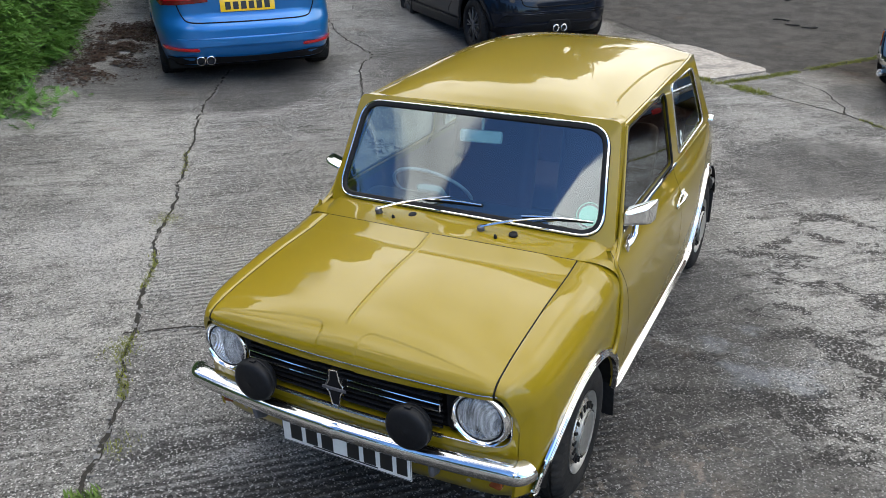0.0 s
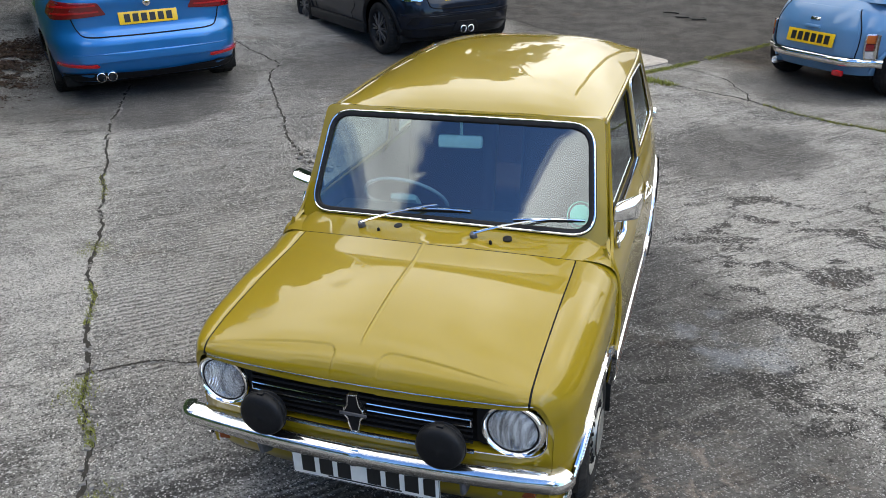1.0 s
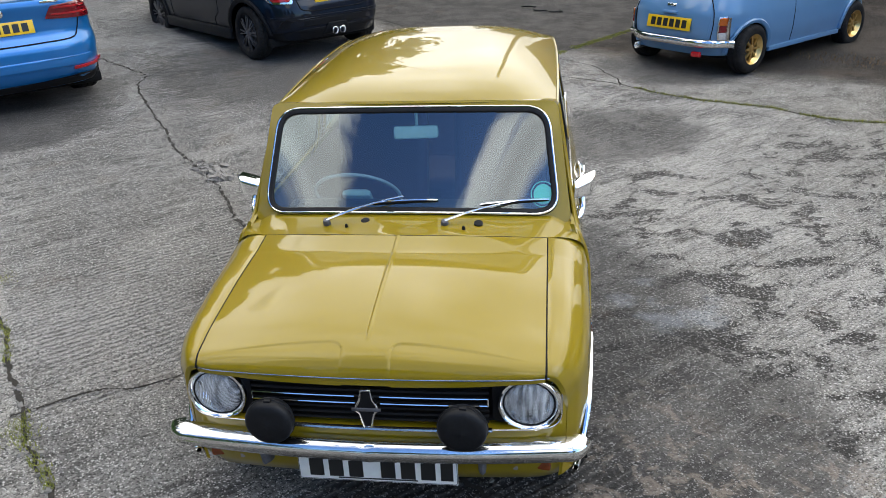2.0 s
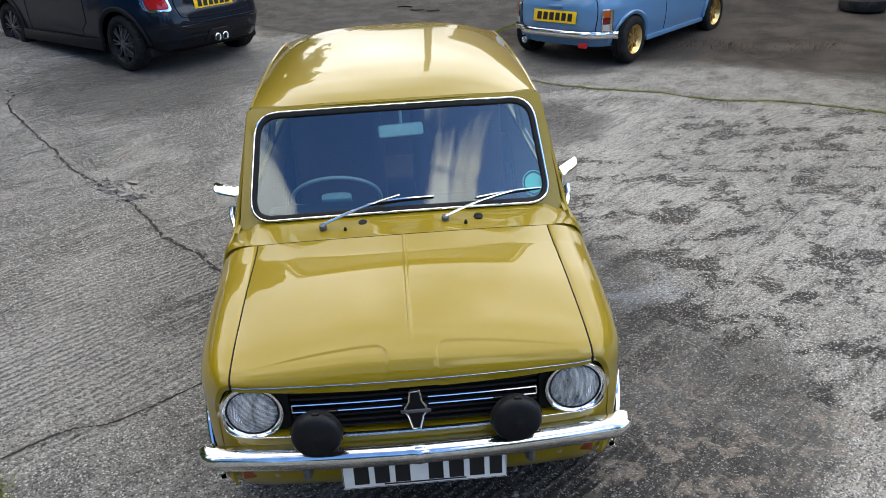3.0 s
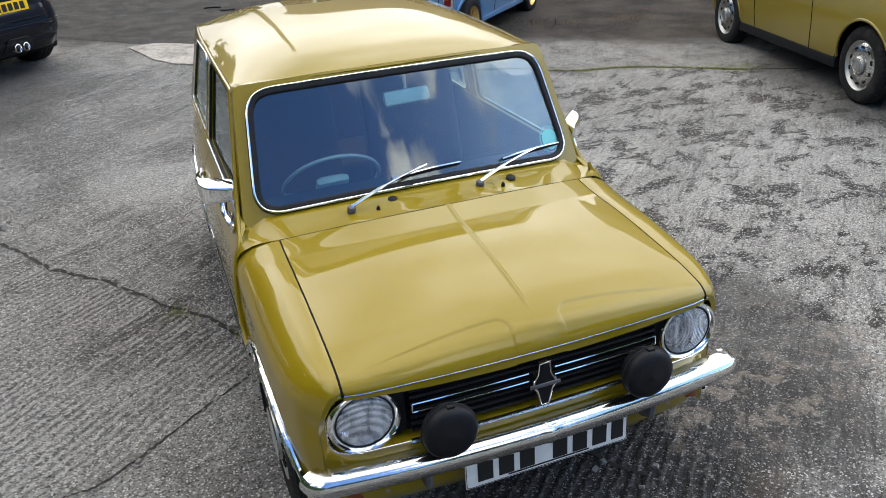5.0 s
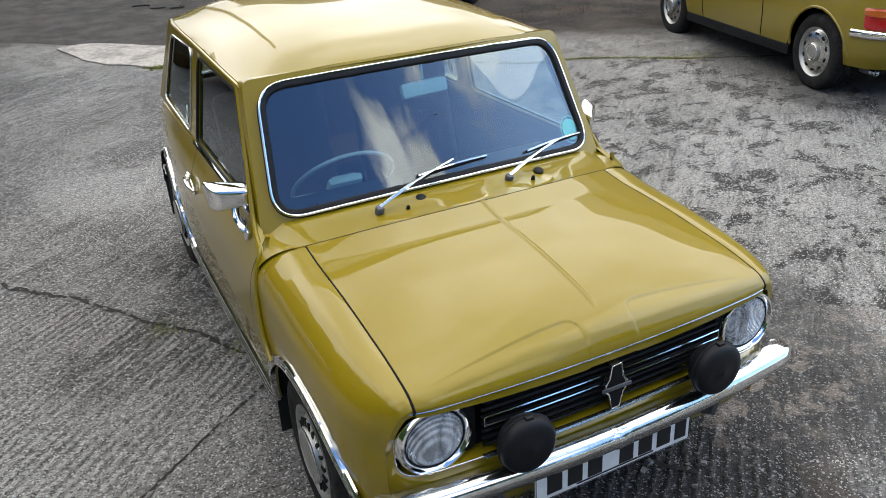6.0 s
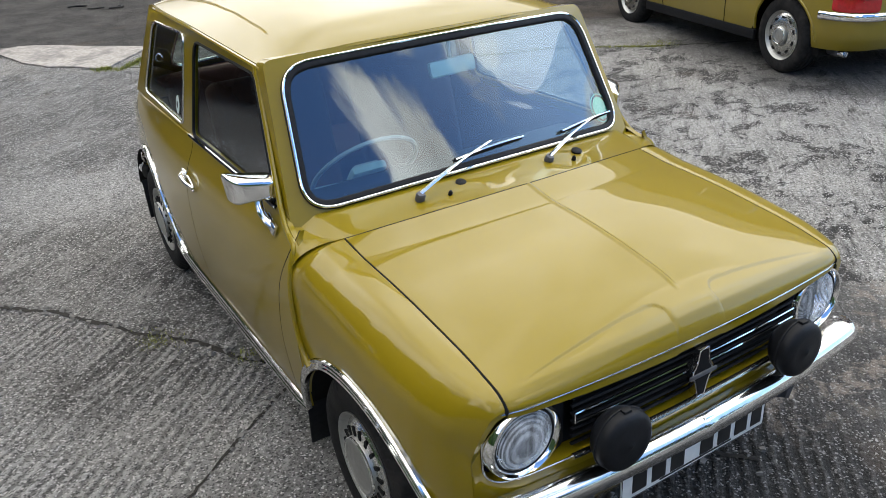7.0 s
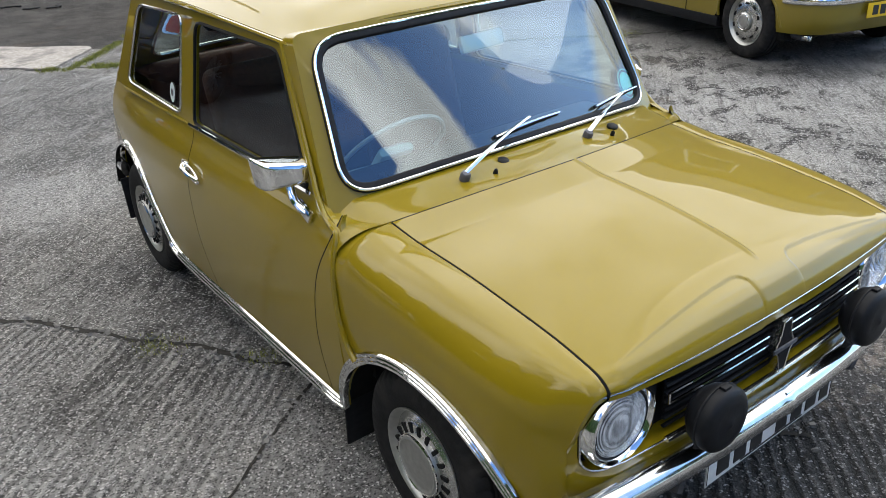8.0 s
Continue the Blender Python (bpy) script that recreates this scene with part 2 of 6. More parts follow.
def grid(P, close_u=False, close_v=False):
    """Quads over an array of points, rows by columns."""
    P = np.asarray(P, float)
    a, b = P.shape[:2]
    f = []
    for i in range(a if close_u else a - 1):
        for j in range(b if close_v else b - 1):
            f.append((i * b + j, i * b + (j + 1) % b, ((i + 1) % a) * b + (j + 1) % b, ((i + 1) % a) * b + j))
    return [tuple(p) for p in P.reshape(-1, 3)], f


def flange(piece, away):
    """Turns the open edges of a sheet inwards by the vector away (or a function of the point)."""
    v, f = piece
    count = {}
    for q in f:
        for i in range(len(q)):
            e = (q[i], q[(i + 1) % len(q)])
            count[tuple(sorted(e))] = count.get(tuple(sorted(e)), []) + [e]
    v, f, twin = list(v), list(f), {}
    for k, es in count.items():
        if len(es) == 1:
            a, b = es[0]
            for i in (a, b):
                if i not in twin:
                    o = away(v[i]) if callable(away) else away
                    twin[i] = len(v)
                    v.append((v[i][0] + o[0], v[i][1] + o[1], v[i][2] + o[2]))
            f.append((b, a, twin[a], twin[b]))
    return v, f


def tube(path, r, n=8, closed=False, flat=1.0, caps=True):
    """A round (or flattened) bar along a path; r may be a list."""
    P = [Vector(p) for p in path]
    k = len(P)
    rows, up = [], None
    for i, p in enumerate(P):
        a, b = P[(i - 1) % k] if (closed or i) else p, P[(i + 1) % k] if (closed or i < k - 1) else p
        t = (b - a).normalized()
        if up is None:
            up = Vector((0, 0, 1)) if abs(t.z) < 0.9 else Vector((1, 0, 0))
        side = t.cross(up).normalized()
        up = side.cross(t).normalized()
        rr = r[i] if isinstance(r, (list, tuple)) else r
        rows.append([p + side * rr * math.cos(2 * math.pi * j / n) + up * rr * flat * math.sin(2 * math.pi * j / n) for j in range(n)])
    v, f = grid([[tuple(q) for q in row] for row in rows], close_u=closed, close_v=True)
    if not closed and caps:
        f += [tuple(reversed(range(n))), tuple(range((k - 1) * n, k * n))]
    return v, f


def lathe(profile, n=32, m=None):
    """Turns a profile of (radius, height) round the z axis, then places it by m."""
    rows = [[(r * math.cos(2 * math.pi * j / n), r * math.sin(2 * math.pi * j / n), h) for j in range(n)] for r, h in profile]
    piece = grid(rows, close_v=True)
    return moved(piece, m) if m else piece


def block(sx, sy, sz, bevel=0.0, m=None, segments=2):
    bm = bmesh.new()
    bmesh.ops.create_cube(bm, size=1.0)
    bmesh.ops.scale(bm, vec=(sx, sy, sz), verts=bm.verts)
    if bevel:
        bmesh.ops.bevel(bm, geom=bm.edges[:], offset=bevel, segments=segments, affect="EDGES", profile=0.6)
    v, f = [tuple(p.co) for p in bm.verts], [tuple(q.index for q in fc.verts) for fc in bm.faces]
    bm.free()
    return moved((v, f), m) if m else (v, f)


def hermite(xs, ys):
    """A smooth curve through points, as a function."""
    xs, ys = np.asarray(xs, float), np.asarray(ys, float)
    s = np.diff(ys) / np.diff(xs)
    t = np.empty_like(ys)
    t[0], t[-1] = s[0], s[-1]
    for i in range(1, len(xs) - 1):
        t[i] = 0 if s[i - 1] * s[i] <= 0 else 2 * s[i - 1] * s[i] / (s[i - 1] + s[i])

    def f(x):
        x = min(max(x, xs[0]), xs[-1])
        i = min(max(int(np.searchsorted(xs, x)) - 1, 0), len(xs) - 2)
        h = xs[i + 1] - xs[i]
        u = (x - xs[i]) / h
        return float((2 * u**3 - 3 * u**2 + 1) * ys[i] + (u**3 - 2 * u**2 + u) * h * t[i] + (3 * u**2 - 2 * u**3) * ys[i + 1] + (u**3 - u**2) * h * t[i + 1])
    return f


def spline(points, n):
    """n points along a Catmull-Rom curve through points."""
    P = np.asarray(points, float)
    P = np.vstack([2 * P[0] - P[1], P, 2 * P[-1] - P[-2]])
    out, k = [], len(P) - 3
    for q in np.linspace(0, k, n):
        i = min(int(q), k - 1)
        u = q - i
        a, b, c, d2 = P[i:i + 4]
        out.append(0.5 * (2 * b + (c - a) * u + (2 * a - 5 * b + 4 * c - d2) * u * u + (3 * b - a - 3 * c + d2) * u**3))
    return np.array(out)


def rounded(corners, r, n=8):
    """Outline of a polygon in the plane with rounded corners; r: one radius or one a corner. Every corner gives n points."""
    k, out = len(corners), []
    for i in range(k):
        p, a, b = (np.array(corners[j % k], float) for j in (i, i - 1, i + 1))
        rr = r[i] if isinstance(r, (list, tuple)) else r
        u, w = (a - p) / np.linalg.norm(a - p), (b - p) / np.linalg.norm(b - p)
        s, e = p + u * rr, p + w * rr
        for q in np.linspace(0, 1, n):
            out.append((1 - q)**2 * s + 2 * q * (1 - q) * p + q * q * e)
    return out


def outline(corners, r, n=8, m=6):
    """As rounded(), with m points more along each side."""
    base, out, k = rounded(corners, r, n), [], len(corners)
    for i in range(k):
        seg = base[i * n:(i + 1) * n]
        nxt = base[((i + 1) % k) * n]
        out += seg + [seg[-1] + (nxt - seg[-1]) * (j + 1) / (m + 1) for j in range(m)]
    return out


def ring(a, b):
    """A band between two outlines of the same number of points."""
    return grid([[tuple(p) for p in a], [tuple(p) for p in b]], close_v=True)


def filled(points):
    """A face fan inside an outline."""
    c = np.mean(np.array(points), axis=0)
    k = len(points)
    return [tuple(p) for p in points] + [tuple(c)], [(i, (i + 1) % k, k) for i in range(k)]


def outward(piece, centre):
    """Turns every face so that it looks away from centre."""
    v, f = piece
    c, out = Vector(centre), []
    for q in f:
        P = [Vector(v[i]) for i in q]
        n = (P[1] - P[0]).cross(P[2] - P[0])
        out.append(tuple(q) if n.dot(sum(P, Vector()) / len(P) - c) > 0 else tuple(reversed(q)))
    return v, out


def axis_y(x, y, z, back=False):
    """Places a lathe so that its height runs towards -y (towards +y if back)."""
    return pose(x, y, z, -90 if back else 90, 0, 0)


def axis_x(x, y, z, s):
    """Places a lathe so that its height runs towards the side s (-1 or 1)."""
    return pose(x, y, z, 0, 90 * s, 0)


# ---- ground ----
def lie(x, y):
    """Height of the yard: level under the saloon, rising gently to the back and to the hedge."""
    return .004 * max(0, min(y, 14) - 3) ** 2 + .008 * max(0, -max(x, -9) - 1) ** 2


def yard_material():
    m = bpy.data.materials.new("worn_concrete")
    m.use_nodes = True
    n, l = m.node_tree.nodes, m.node_tree.links
    b = n["Principled BSDF"]
    geo = n.new("ShaderNodeNewGeometry")
    sep = n.new("ShaderNodeSeparateXYZ")
    l.new(geo.outputs["Position"], sep.inputs[0])

    def val(a, sock):
        if isinstance(a, (int, float)):
            sock.default_value = a
        else:
            l.new(a, sock)

    def calc(op, a, b2=0.0, c=0.0):
        k = n.new("ShaderNodeMath")
        k.operation = op
        val(a, k.inputs[0]), val(b2, k.inputs[1]), val(c, k.inputs[2])
        return k.outputs[0]

    def noise_tex(scale, detail=6, rough=.55, dist=0.0, vec=None):
        k = n.new("ShaderNodeTexNoise")
        k.inputs["Scale"].default_value, k.inputs["Detail"].default_value = scale, detail
        k.inputs["Roughness"].default_value, k.inputs["Distortion"].default_value = rough, dist
        l.new(vec or geo.outputs["Position"], k.inputs["Vector"])
        return k.outputs["Fac"]

    def step(v, lo, hi):
        k = n.new("ShaderNodeMapRange")
        k.interpolation_type = "SMOOTHSTEP"
        val(v, k.inputs["Value"])
        k.inputs["From Min"].default_value, k.inputs["From Max"].default_value = lo, hi
        return k.outputs["Result"]

    def blend(f, a, c):
        k = n.new("ShaderNodeMix")
        k.data_type = "RGBA"
        val(f, k.inputs["Factor"])
        for s, name in ((a, "A"), (c, "B")):
            if isinstance(s, tuple):
                k.inputs[name].default_value = (*s, 1)
            else:
                l.new(s, k.inputs[name])
        return k.outputs["Result"]

    X, Y = sep.outputs[0], sep.outputs[1]
    wob = calc("MULTIPLY", calc("SUBTRACT", noise_tex(2.2, 5), .5), .5)
    wide_wob = calc("MULTIPLY", calc("SUBTRACT", noise_tex(.9, 6), .5), 1.4)

    def side(px, py, nx, ny, extra=0.0):
        """Signed distance from a joint, positive on the normal's side."""
        s = calc("ADD", calc("MULTIPLY", calc("SUBTRACT", X, px), nx), calc("MULTIPLY", calc("SUBTRACT", Y, py), ny))
        return calc("ADD", s, extra) if not isinstance(extra, float) else s

    def patch(px, py, r, soft=.5):
        """A round stain with a ragged rim."""
        dx, dy = calc("SUBTRACT", X, px), calc("SUBTRACT", Y, py)
        dist = calc("SQRT", calc("ADD", calc("MULTIPLY", dx, dx), calc("MULTIPLY", dy, dy)))
        return step(calc("ADD", dist, calc("MULTIPLY", wide_wob, 1.1)), r * (1 + soft * .4), r * (1 - soft * .6))

    def cells(scale):
        k = n.new("ShaderNodeTexVoronoi")
        k.inputs["Scale"].default_value = scale
        l.new(geo.outputs["Position"], k.inputs["Vector"])
        c = n.new("ShaderNodeSeparateXYZ")
        l.new(k.outputs["Color"], c.inputs[0])
        return c.outputs[0], k.outputs["Distance"]

    in_a = step(side(-.96, -.35, -.797, -.604), -.004, .004)
    in_c = step(side(-.58, 1.46, .818, .575), -.004, .004)
    in_d = step(side(1.88, 5.79, .509, .861), -.02, .02)
    far = step(calc("ADD", side(1.88, 5.79, .509, .861), calc("MULTIPLY", wide_wob, .8)), .75, 1.6)
    tar = calc("MULTIPLY", step(side(-.62, 8.5, .653, .757), -.01, .03), step(side(.67, 7.67, -.757, .653), -.01, .03))

    big, mid2, fine, speck = noise_tex(.55, 7, .6), noise_tex(3.5, 8, .62), noise_tex(70, 5, .75), noise_tex(170, 3, .7)
    stone_a, stone_d = cells(75)
    stone_b = cells(180)[0]
    # tined ribs: along follows them, across counts them
    along = calc("ADD", calc("MULTIPLY", X, .73), calc("MULTIPLY", Y, .683))
    across = calc("ADD", calc("ADD", calc("MULTIPLY", X, -.683), calc("MULTIPLY", Y, .73)), calc("MULTIPLY", calc("SUBTRACT", noise_tex(.9, 3), .5), .12))
    jag = calc("ADD", across, calc("MULTIPLY", calc("SUBTRACT", noise_tex(16, 6, .7), .5), .036))
    drag = n.new("ShaderNodeCombineXYZ")
    l.new(calc("MULTIPLY", across, 5.0), drag.inputs[0])
    l.new(calc("MULTIPLY", along, .8), drag.inputs[1])
    streak = noise_tex(2.6, 9, .72, .6, drag.outputs[0])
    lines = n.new("ShaderNodeCombineXYZ")
    l.new(calc("MULTIPLY", across, 26.0), lines.inputs[0])
    l.new(calc("MULTIPLY", along, 1.6), lines.inputs[1])
    broom = noise_tex(2.2, 6, .70, .3, lines.outputs[0])
    coarse = calc("SINE", calc("MULTIPLY", jag, 2 * math.pi / .043))
    patchy = noise_tex(1.5, 5, .6)
    # the plain strip between the cross joint and the front, and the ribs on either side of it
    in_b = calc("SUBTRACT", 1.0, calc("MAXIMUM", in_a, in_c))
    soft_across = calc("ADD", calc("MULTIPLY", X, -.683), calc("MULTIPLY", Y, .73))
    ribbed = calc("MULTIPLY", in_b, calc("MULTIPLY", step(soft_across, 1.38, 1.48), step(soft_across, 4.6, 2.3)))
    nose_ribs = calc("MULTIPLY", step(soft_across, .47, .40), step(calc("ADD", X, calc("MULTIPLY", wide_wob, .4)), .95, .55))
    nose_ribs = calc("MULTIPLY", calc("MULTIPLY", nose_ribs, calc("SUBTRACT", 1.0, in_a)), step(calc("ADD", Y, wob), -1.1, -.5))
    rib_mask = calc("MAXIMUM", calc("MULTIPLY", ribbed, calc("MULTIPLY_ADD", step(patchy, .40, .58), .75, .25)), nose_ribs)
    broken = calc("MULTIPLY_ADD", step(noise_tex(22, 4, .7), .36, .58), .9, .1)
    ridge = calc("MULTIPLY", calc("MULTIPLY", step(coarse, .30, .95), rib_mask), broken)
    groove = calc("MULTIPLY", step(coarse, .05, -.75), rib_mask)
    plain = calc("MULTIPLY", in_b, calc("MULTIPLY", step(soft_across, .43, .50), step(soft_across, 1.45, 1.36)))
    brushed = calc("MULTIPLY", calc("SUBTRACT", 1.0, calc("MULTIPLY", plain, .85)), calc("SUBTRACT", 1.0, calc("MULTIPLY", rib_mask, .7)))
    # pale slab, mottled grey
    base = blend(step(big, .40, .60), (.185, .176, .162), (.42, .403, .372))
    base = blend(calc("MULTIPLY", step(mid2, .46, .62), .40), base, (.47, .452, .418))
    base = blend(calc("MULTIPLY", step(mid2, .52, .36), .45), base, (.125, .120, .112))
    # middle slab, cooler and even
    base = blend(calc("MULTIPLY", in_b, .55), base, (.225, .220, .212))
    base = blend(calc("MULTIPLY", plain, .60), base, (.135, .131, .126))
    # worn surface on the open side: darker, with pale scuffs
    worn = blend(step(noise_tex(1.0, 9, .66, .5), .42, .57), (.125, .120, .112), (.39, .373, .345))
    zone = calc("MAXIMUM", calc("MAXIMUM", patch(2.5, 2.8, 2.0), patch(3.8, 3.6, 1.5)), calc("MAXIMUM", patch(2.0, 1.5, .85), patch(2.1, .8, .6)))
    worn = blend(calc("MULTIPLY", zone, .52), worn, (.48, .458, .42))
    left_c = step(calc("ADD", X, wob), .6, -.2)
    worn = blend(calc("MULTIPLY", left_c, .6), worn, (.165, .160, .153))
    base = blend(in_c, base, worn)
    base = blend(calc("MULTIPLY", step(streak, .49, .36), .72), base, (.075, .071, .066))
    base = blend(calc("MULTIPLY", step(streak, .53, .63), .50), base, (.52, .50, .465))
    # brushed lines over all the cast concrete
    base = blend(calc("MULTIPLY", calc("MULTIPLY", step(broom, .47, .36), brushed), .62), base, (.060, .057, .053))
    base = blend(calc("MULTIPLY", calc("MULTIPLY", step(broom, .54, .64), brushed), .50), base, (.56, .54, .505))
    base = blend(calc("MULTIPLY", patch(-1.6, 4.8, 1.9, .9), .3), base, (.095, .090, .083))
    base = blend(calc("MULTIPLY", calc("MAXIMUM", patch(-1.25, 1.35, .8, .9), patch(-1.5, 2.0, .6, .9)), .45), base, (.50, .48, .445))
    for px, py, r in ((-2.95, 1.55, .16), (-2.05, 1.25, .13), (-.95, 4.0, .18)):
        base = blend(calc("MULTIPLY", patch(px, py, r + .35, .9), .45), base, (.58, .56, .53))
    base = blend(calc("MULTIPLY", groove, .60), base, (.055, .053, .050))
    base = blend(calc("MULTIPLY", ridge, .66), base, (.58, .56, .53))
    shade_map = noise_tex(.8, 5, .6, .4)
    base = blend(calc("MULTIPLY", step(shade_map, .48, .36), .30), base, (.095, .091, .085))
    base = blend(calc("MULTIPLY", step(shade_map, .54, .64), .25), base, (.55, .53, .49))
    # far slab, tarmac and dark soil behind
    slab = blend(step(mid2, .36, .64), (.20, .188, .168), (.38, .358, .322))
    slab = blend(calc("MULTIPLY", step(streak, .5, .38), .4), slab, (.11, .104, .094))
    base = blend(in_d, base, slab)
    soil = blend(step(noise_tex(1.6, 8, .6), .40, .66), (.036, .030, .025), (.084, .070, .056))
    base = blend(far, base, soil)
    base = blend(tar, base, blend(step(mid2, .38, .64), (.056, .052, .048), (.100, .092, .083)))
    # damp stains, and dark patches under the parked cars
    damp_dark = patch(1.20, .80, .42)
    for px, py, r in ((.25, -.15, .70), (-5.0, 4.35, 1.10), (-4.2, 4.6, .7), (1.05, .30, .50), (1.35, .45, .40), (.75, .95, .42), (.85, 1.35, .32), (-2.7, 6.9, 1.4), (-4.6, 5.4, .9), (2.9, 7.6, 1.0), (1.9, 7.0, .8), (5.2, 3.6, 1.1), (4.6, 2.6, .7), (.75, 2.2, .45), (1.3, 4.7, .7)):
        damp_dark = calc("MAXIMUM", damp_dark, patch(px, py, r))
    # black crusts of lichen and tar on the worn side
    spread = n.new("ShaderNodeCombineXYZ")
    l.new(calc("MULTIPLY", calc("ADD", calc("MULTIPLY", X, -.35), calc("MULTIPLY", Y, .94)), 1.5), spread.inputs[0])
    l.new(calc("ADD", calc("MULTIPLY", X, .94), calc("MULTIPLY", Y, .35)), spread.inputs[1])
    blot = calc("ADD", noise_tex(2.6, 12, .70, .35, spread.outputs[0]), calc("MULTIPLY", calc("SUBTRACT", noise_tex(26, 4, .7), .5), .09))
    blot = calc("MULTIPLY_ADD", calc("SUBTRACT", calc("MAXIMUM", zone, calc("MULTIPLY", patch(1.4, 1.6, 1.0), .9)), 1.0), .25, blot)
    crust = calc("MULTIPLY", calc("MULTIPLY", step(blot, .525, .548), step(fine, .36, .46)), in_c)
    base = blend(calc("MULTIPLY", crust, .92), base, (.034, .032, .029))
    oily = calc("MULTIPLY", calc("MAXIMUM", patch(-.95, 1.85, .30, .8), calc("MAXIMUM", patch(-.72, .12, .26, .8), patch(-.55, 2.45, .30, .8))), step(streak, .58, .46))
    base = blend(calc("MULTIPLY", oily, .55), base, (.030, .029, .027))
    base = blend(calc("MULTIPLY", damp_dark, .66), base, (.034, .032, .030))
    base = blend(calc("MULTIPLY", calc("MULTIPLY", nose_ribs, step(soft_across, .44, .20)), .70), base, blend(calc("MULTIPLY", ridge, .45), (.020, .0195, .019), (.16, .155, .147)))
    # scuffs of brown across the damp
    scuff = calc("MULTIPLY", calc("MAXIMUM", patch(1.1, .80, .30, .9), calc("MAXIMUM", patch(1.05, .35, .35, .9), patch(1.6, .35, .3, .9))), step(noise_tex(9, 9, .72, .5), .50, .60))
    base = blend(calc("MULTIPLY", scuff, .75), base, (.34, .285, .235))
    # pale blue spot: the wet concrete's reflection painted into the colour
    base = blend(calc("MULTIPLY", calc("MULTIPLY", patch(1.14, 1.76, .20, .9), step(mid2, .46, .62)), .35), base, (.42, .46, .52))
    rust = calc("MULTIPLY", step(noise_tex(1.9, 6), .60, .70), .28)
    base = blend(rust, base, (.16, .115, .078))
    # aggregate and grit
    rough_part = calc("MULTIPLY", calc("SUBTRACT", 1.0, calc("MULTIPLY", calc("MAXIMUM", tar, far), .88)), calc("SUBTRACT", 1.0, calc("MULTIPLY", damp_dark, .55)))
    for v, lo, hi, amount, tone_c in ((fine, .54, .64, .36, (.52, .50, .47)), (fine, .47, .37, .72, (.034, .032, .030)), (stone_a, .88, .93, .32, (.52, .50, .47)), (stone_a, .16, .08, .45, (.040, .038, .036)), (stone_b, .89, .93, .92, (.72, .70, .67)), (stone_b, .20, .10, .70, (.028, .027, .025))):
        base = blend(calc("MULTIPLY", step(v, lo, hi), calc("MULTIPLY", rough_part, amount)), base, tone_c)
    # scattered chips of bright stone
    chips, chip_d = cells(32)
    base = blend(calc("MULTIPLY", calc("MULTIPLY", step(chips, .86, .865), step(chip_d, .20, .14)), rough_part), base, (.62, .60, .575))
    plainer = n.new("ShaderNodeHueSaturation")
    plainer.inputs["Saturation"].default_value = .98
    l.new(base, plainer.inputs["Color"])
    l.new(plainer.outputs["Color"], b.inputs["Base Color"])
    b.inputs["Specular IOR Level"].default_value = .15
    rg = n.new("ShaderNodeMapRange")
    l.new(damp_dark, rg.inputs["Value"])
    rg.inputs["To Min"].default_value, rg.inputs["To Max"].default_value = .80, .52
    l.new(rg.outputs["Result"], b.inputs["Roughness"])

    ribs = calc("ADD", calc("SUBTRACT", ridge, groove), calc("MULTIPLY", calc("MULTIPLY", broom, brushed), 1.6))
    height = calc("ADD", calc("MULTIPLY", ribs, .9), calc("ADD", calc("MULTIPLY", fine, 1.5), calc("ADD", calc("MULTIPLY", stone_d, -.6), calc("ADD", calc("MULTIPLY", speck, .6), calc("MULTIPLY", mid2, 1.5)))))
    bp = n.new("ShaderNodeBump")
    bp.inputs["Strength"].default_value, bp.inputs["Distance"].default_value = 1.0, .013
    l.new(height, bp.inputs["Height"])
    l.new(bp.outputs["Normal"], b.inputs["Normal"])
    return m


gx = np.concatenate([np.linspace(-400, -14, 10)[:-1], np.arange(-14, 12, .25), np.linspace(12, 400, 10)])
gy = np.concatenate([np.linspace(-400, -5, 10)[:-1], np.arange(-5, 16, .25), np.linspace(16, 400, 10)])
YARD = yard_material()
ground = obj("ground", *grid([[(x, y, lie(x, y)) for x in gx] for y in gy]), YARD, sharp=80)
tagged(ground, "worn grey concrete yard with ribbed slabs, cracks and damp dark stains", "ground", kind="structure")

CRACK = mat("crack_earth", (.022, .019, .015), .95, grain=.5, grain_scale=60, bump=.5, bump_scale=120)
MOSS = mat("moss_and_grass", (.20, .215, .040), .85, grain=.5, grain_scale=30)
LEAF = mat("conifer_green", (.085, .20, .028), .6, grain=.45, grain_scale=6)
LEAF_BRIGHT = mat("fresh_grass", (.13, .21, .035), .7, grain=.4, grain_scale=20)
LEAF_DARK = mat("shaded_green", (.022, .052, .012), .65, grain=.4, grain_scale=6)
MULCH = mat("brown_leaf_litter", (.050, .028, .018), .9, grain=.5, grain_scale=30, bump=.4)
PALE = mat("pale_concrete_patch", (.36, .325, .285), .85, grain=.25, grain_scale=25, bump=.6, bump_scale=50, dirt=(.16, .15, .135), dirt_scale=5)
STONE = mat("crumbled_concrete", (.20, .19, .175), .9, grain=.35, grain_scale=40, bump=.4, bump_scale=80)


def wander(points, n, amount, seed):
    rnd = random.Random(seed)
    P = spline(points, n)
    out = []
    for i, p in enumerate(P):
        a = noise.noise(Vector((p[0] * 2.3, p[1] * 2.3, seed))) + .5 * noise.noise(Vector((p[0] * 9, p[1] * 9, seed + 7)))
        out.append((p[0] + a * amount, p[1] + a * amount * .6 + rnd.uniform(-.2, .2) * amount))
    return out


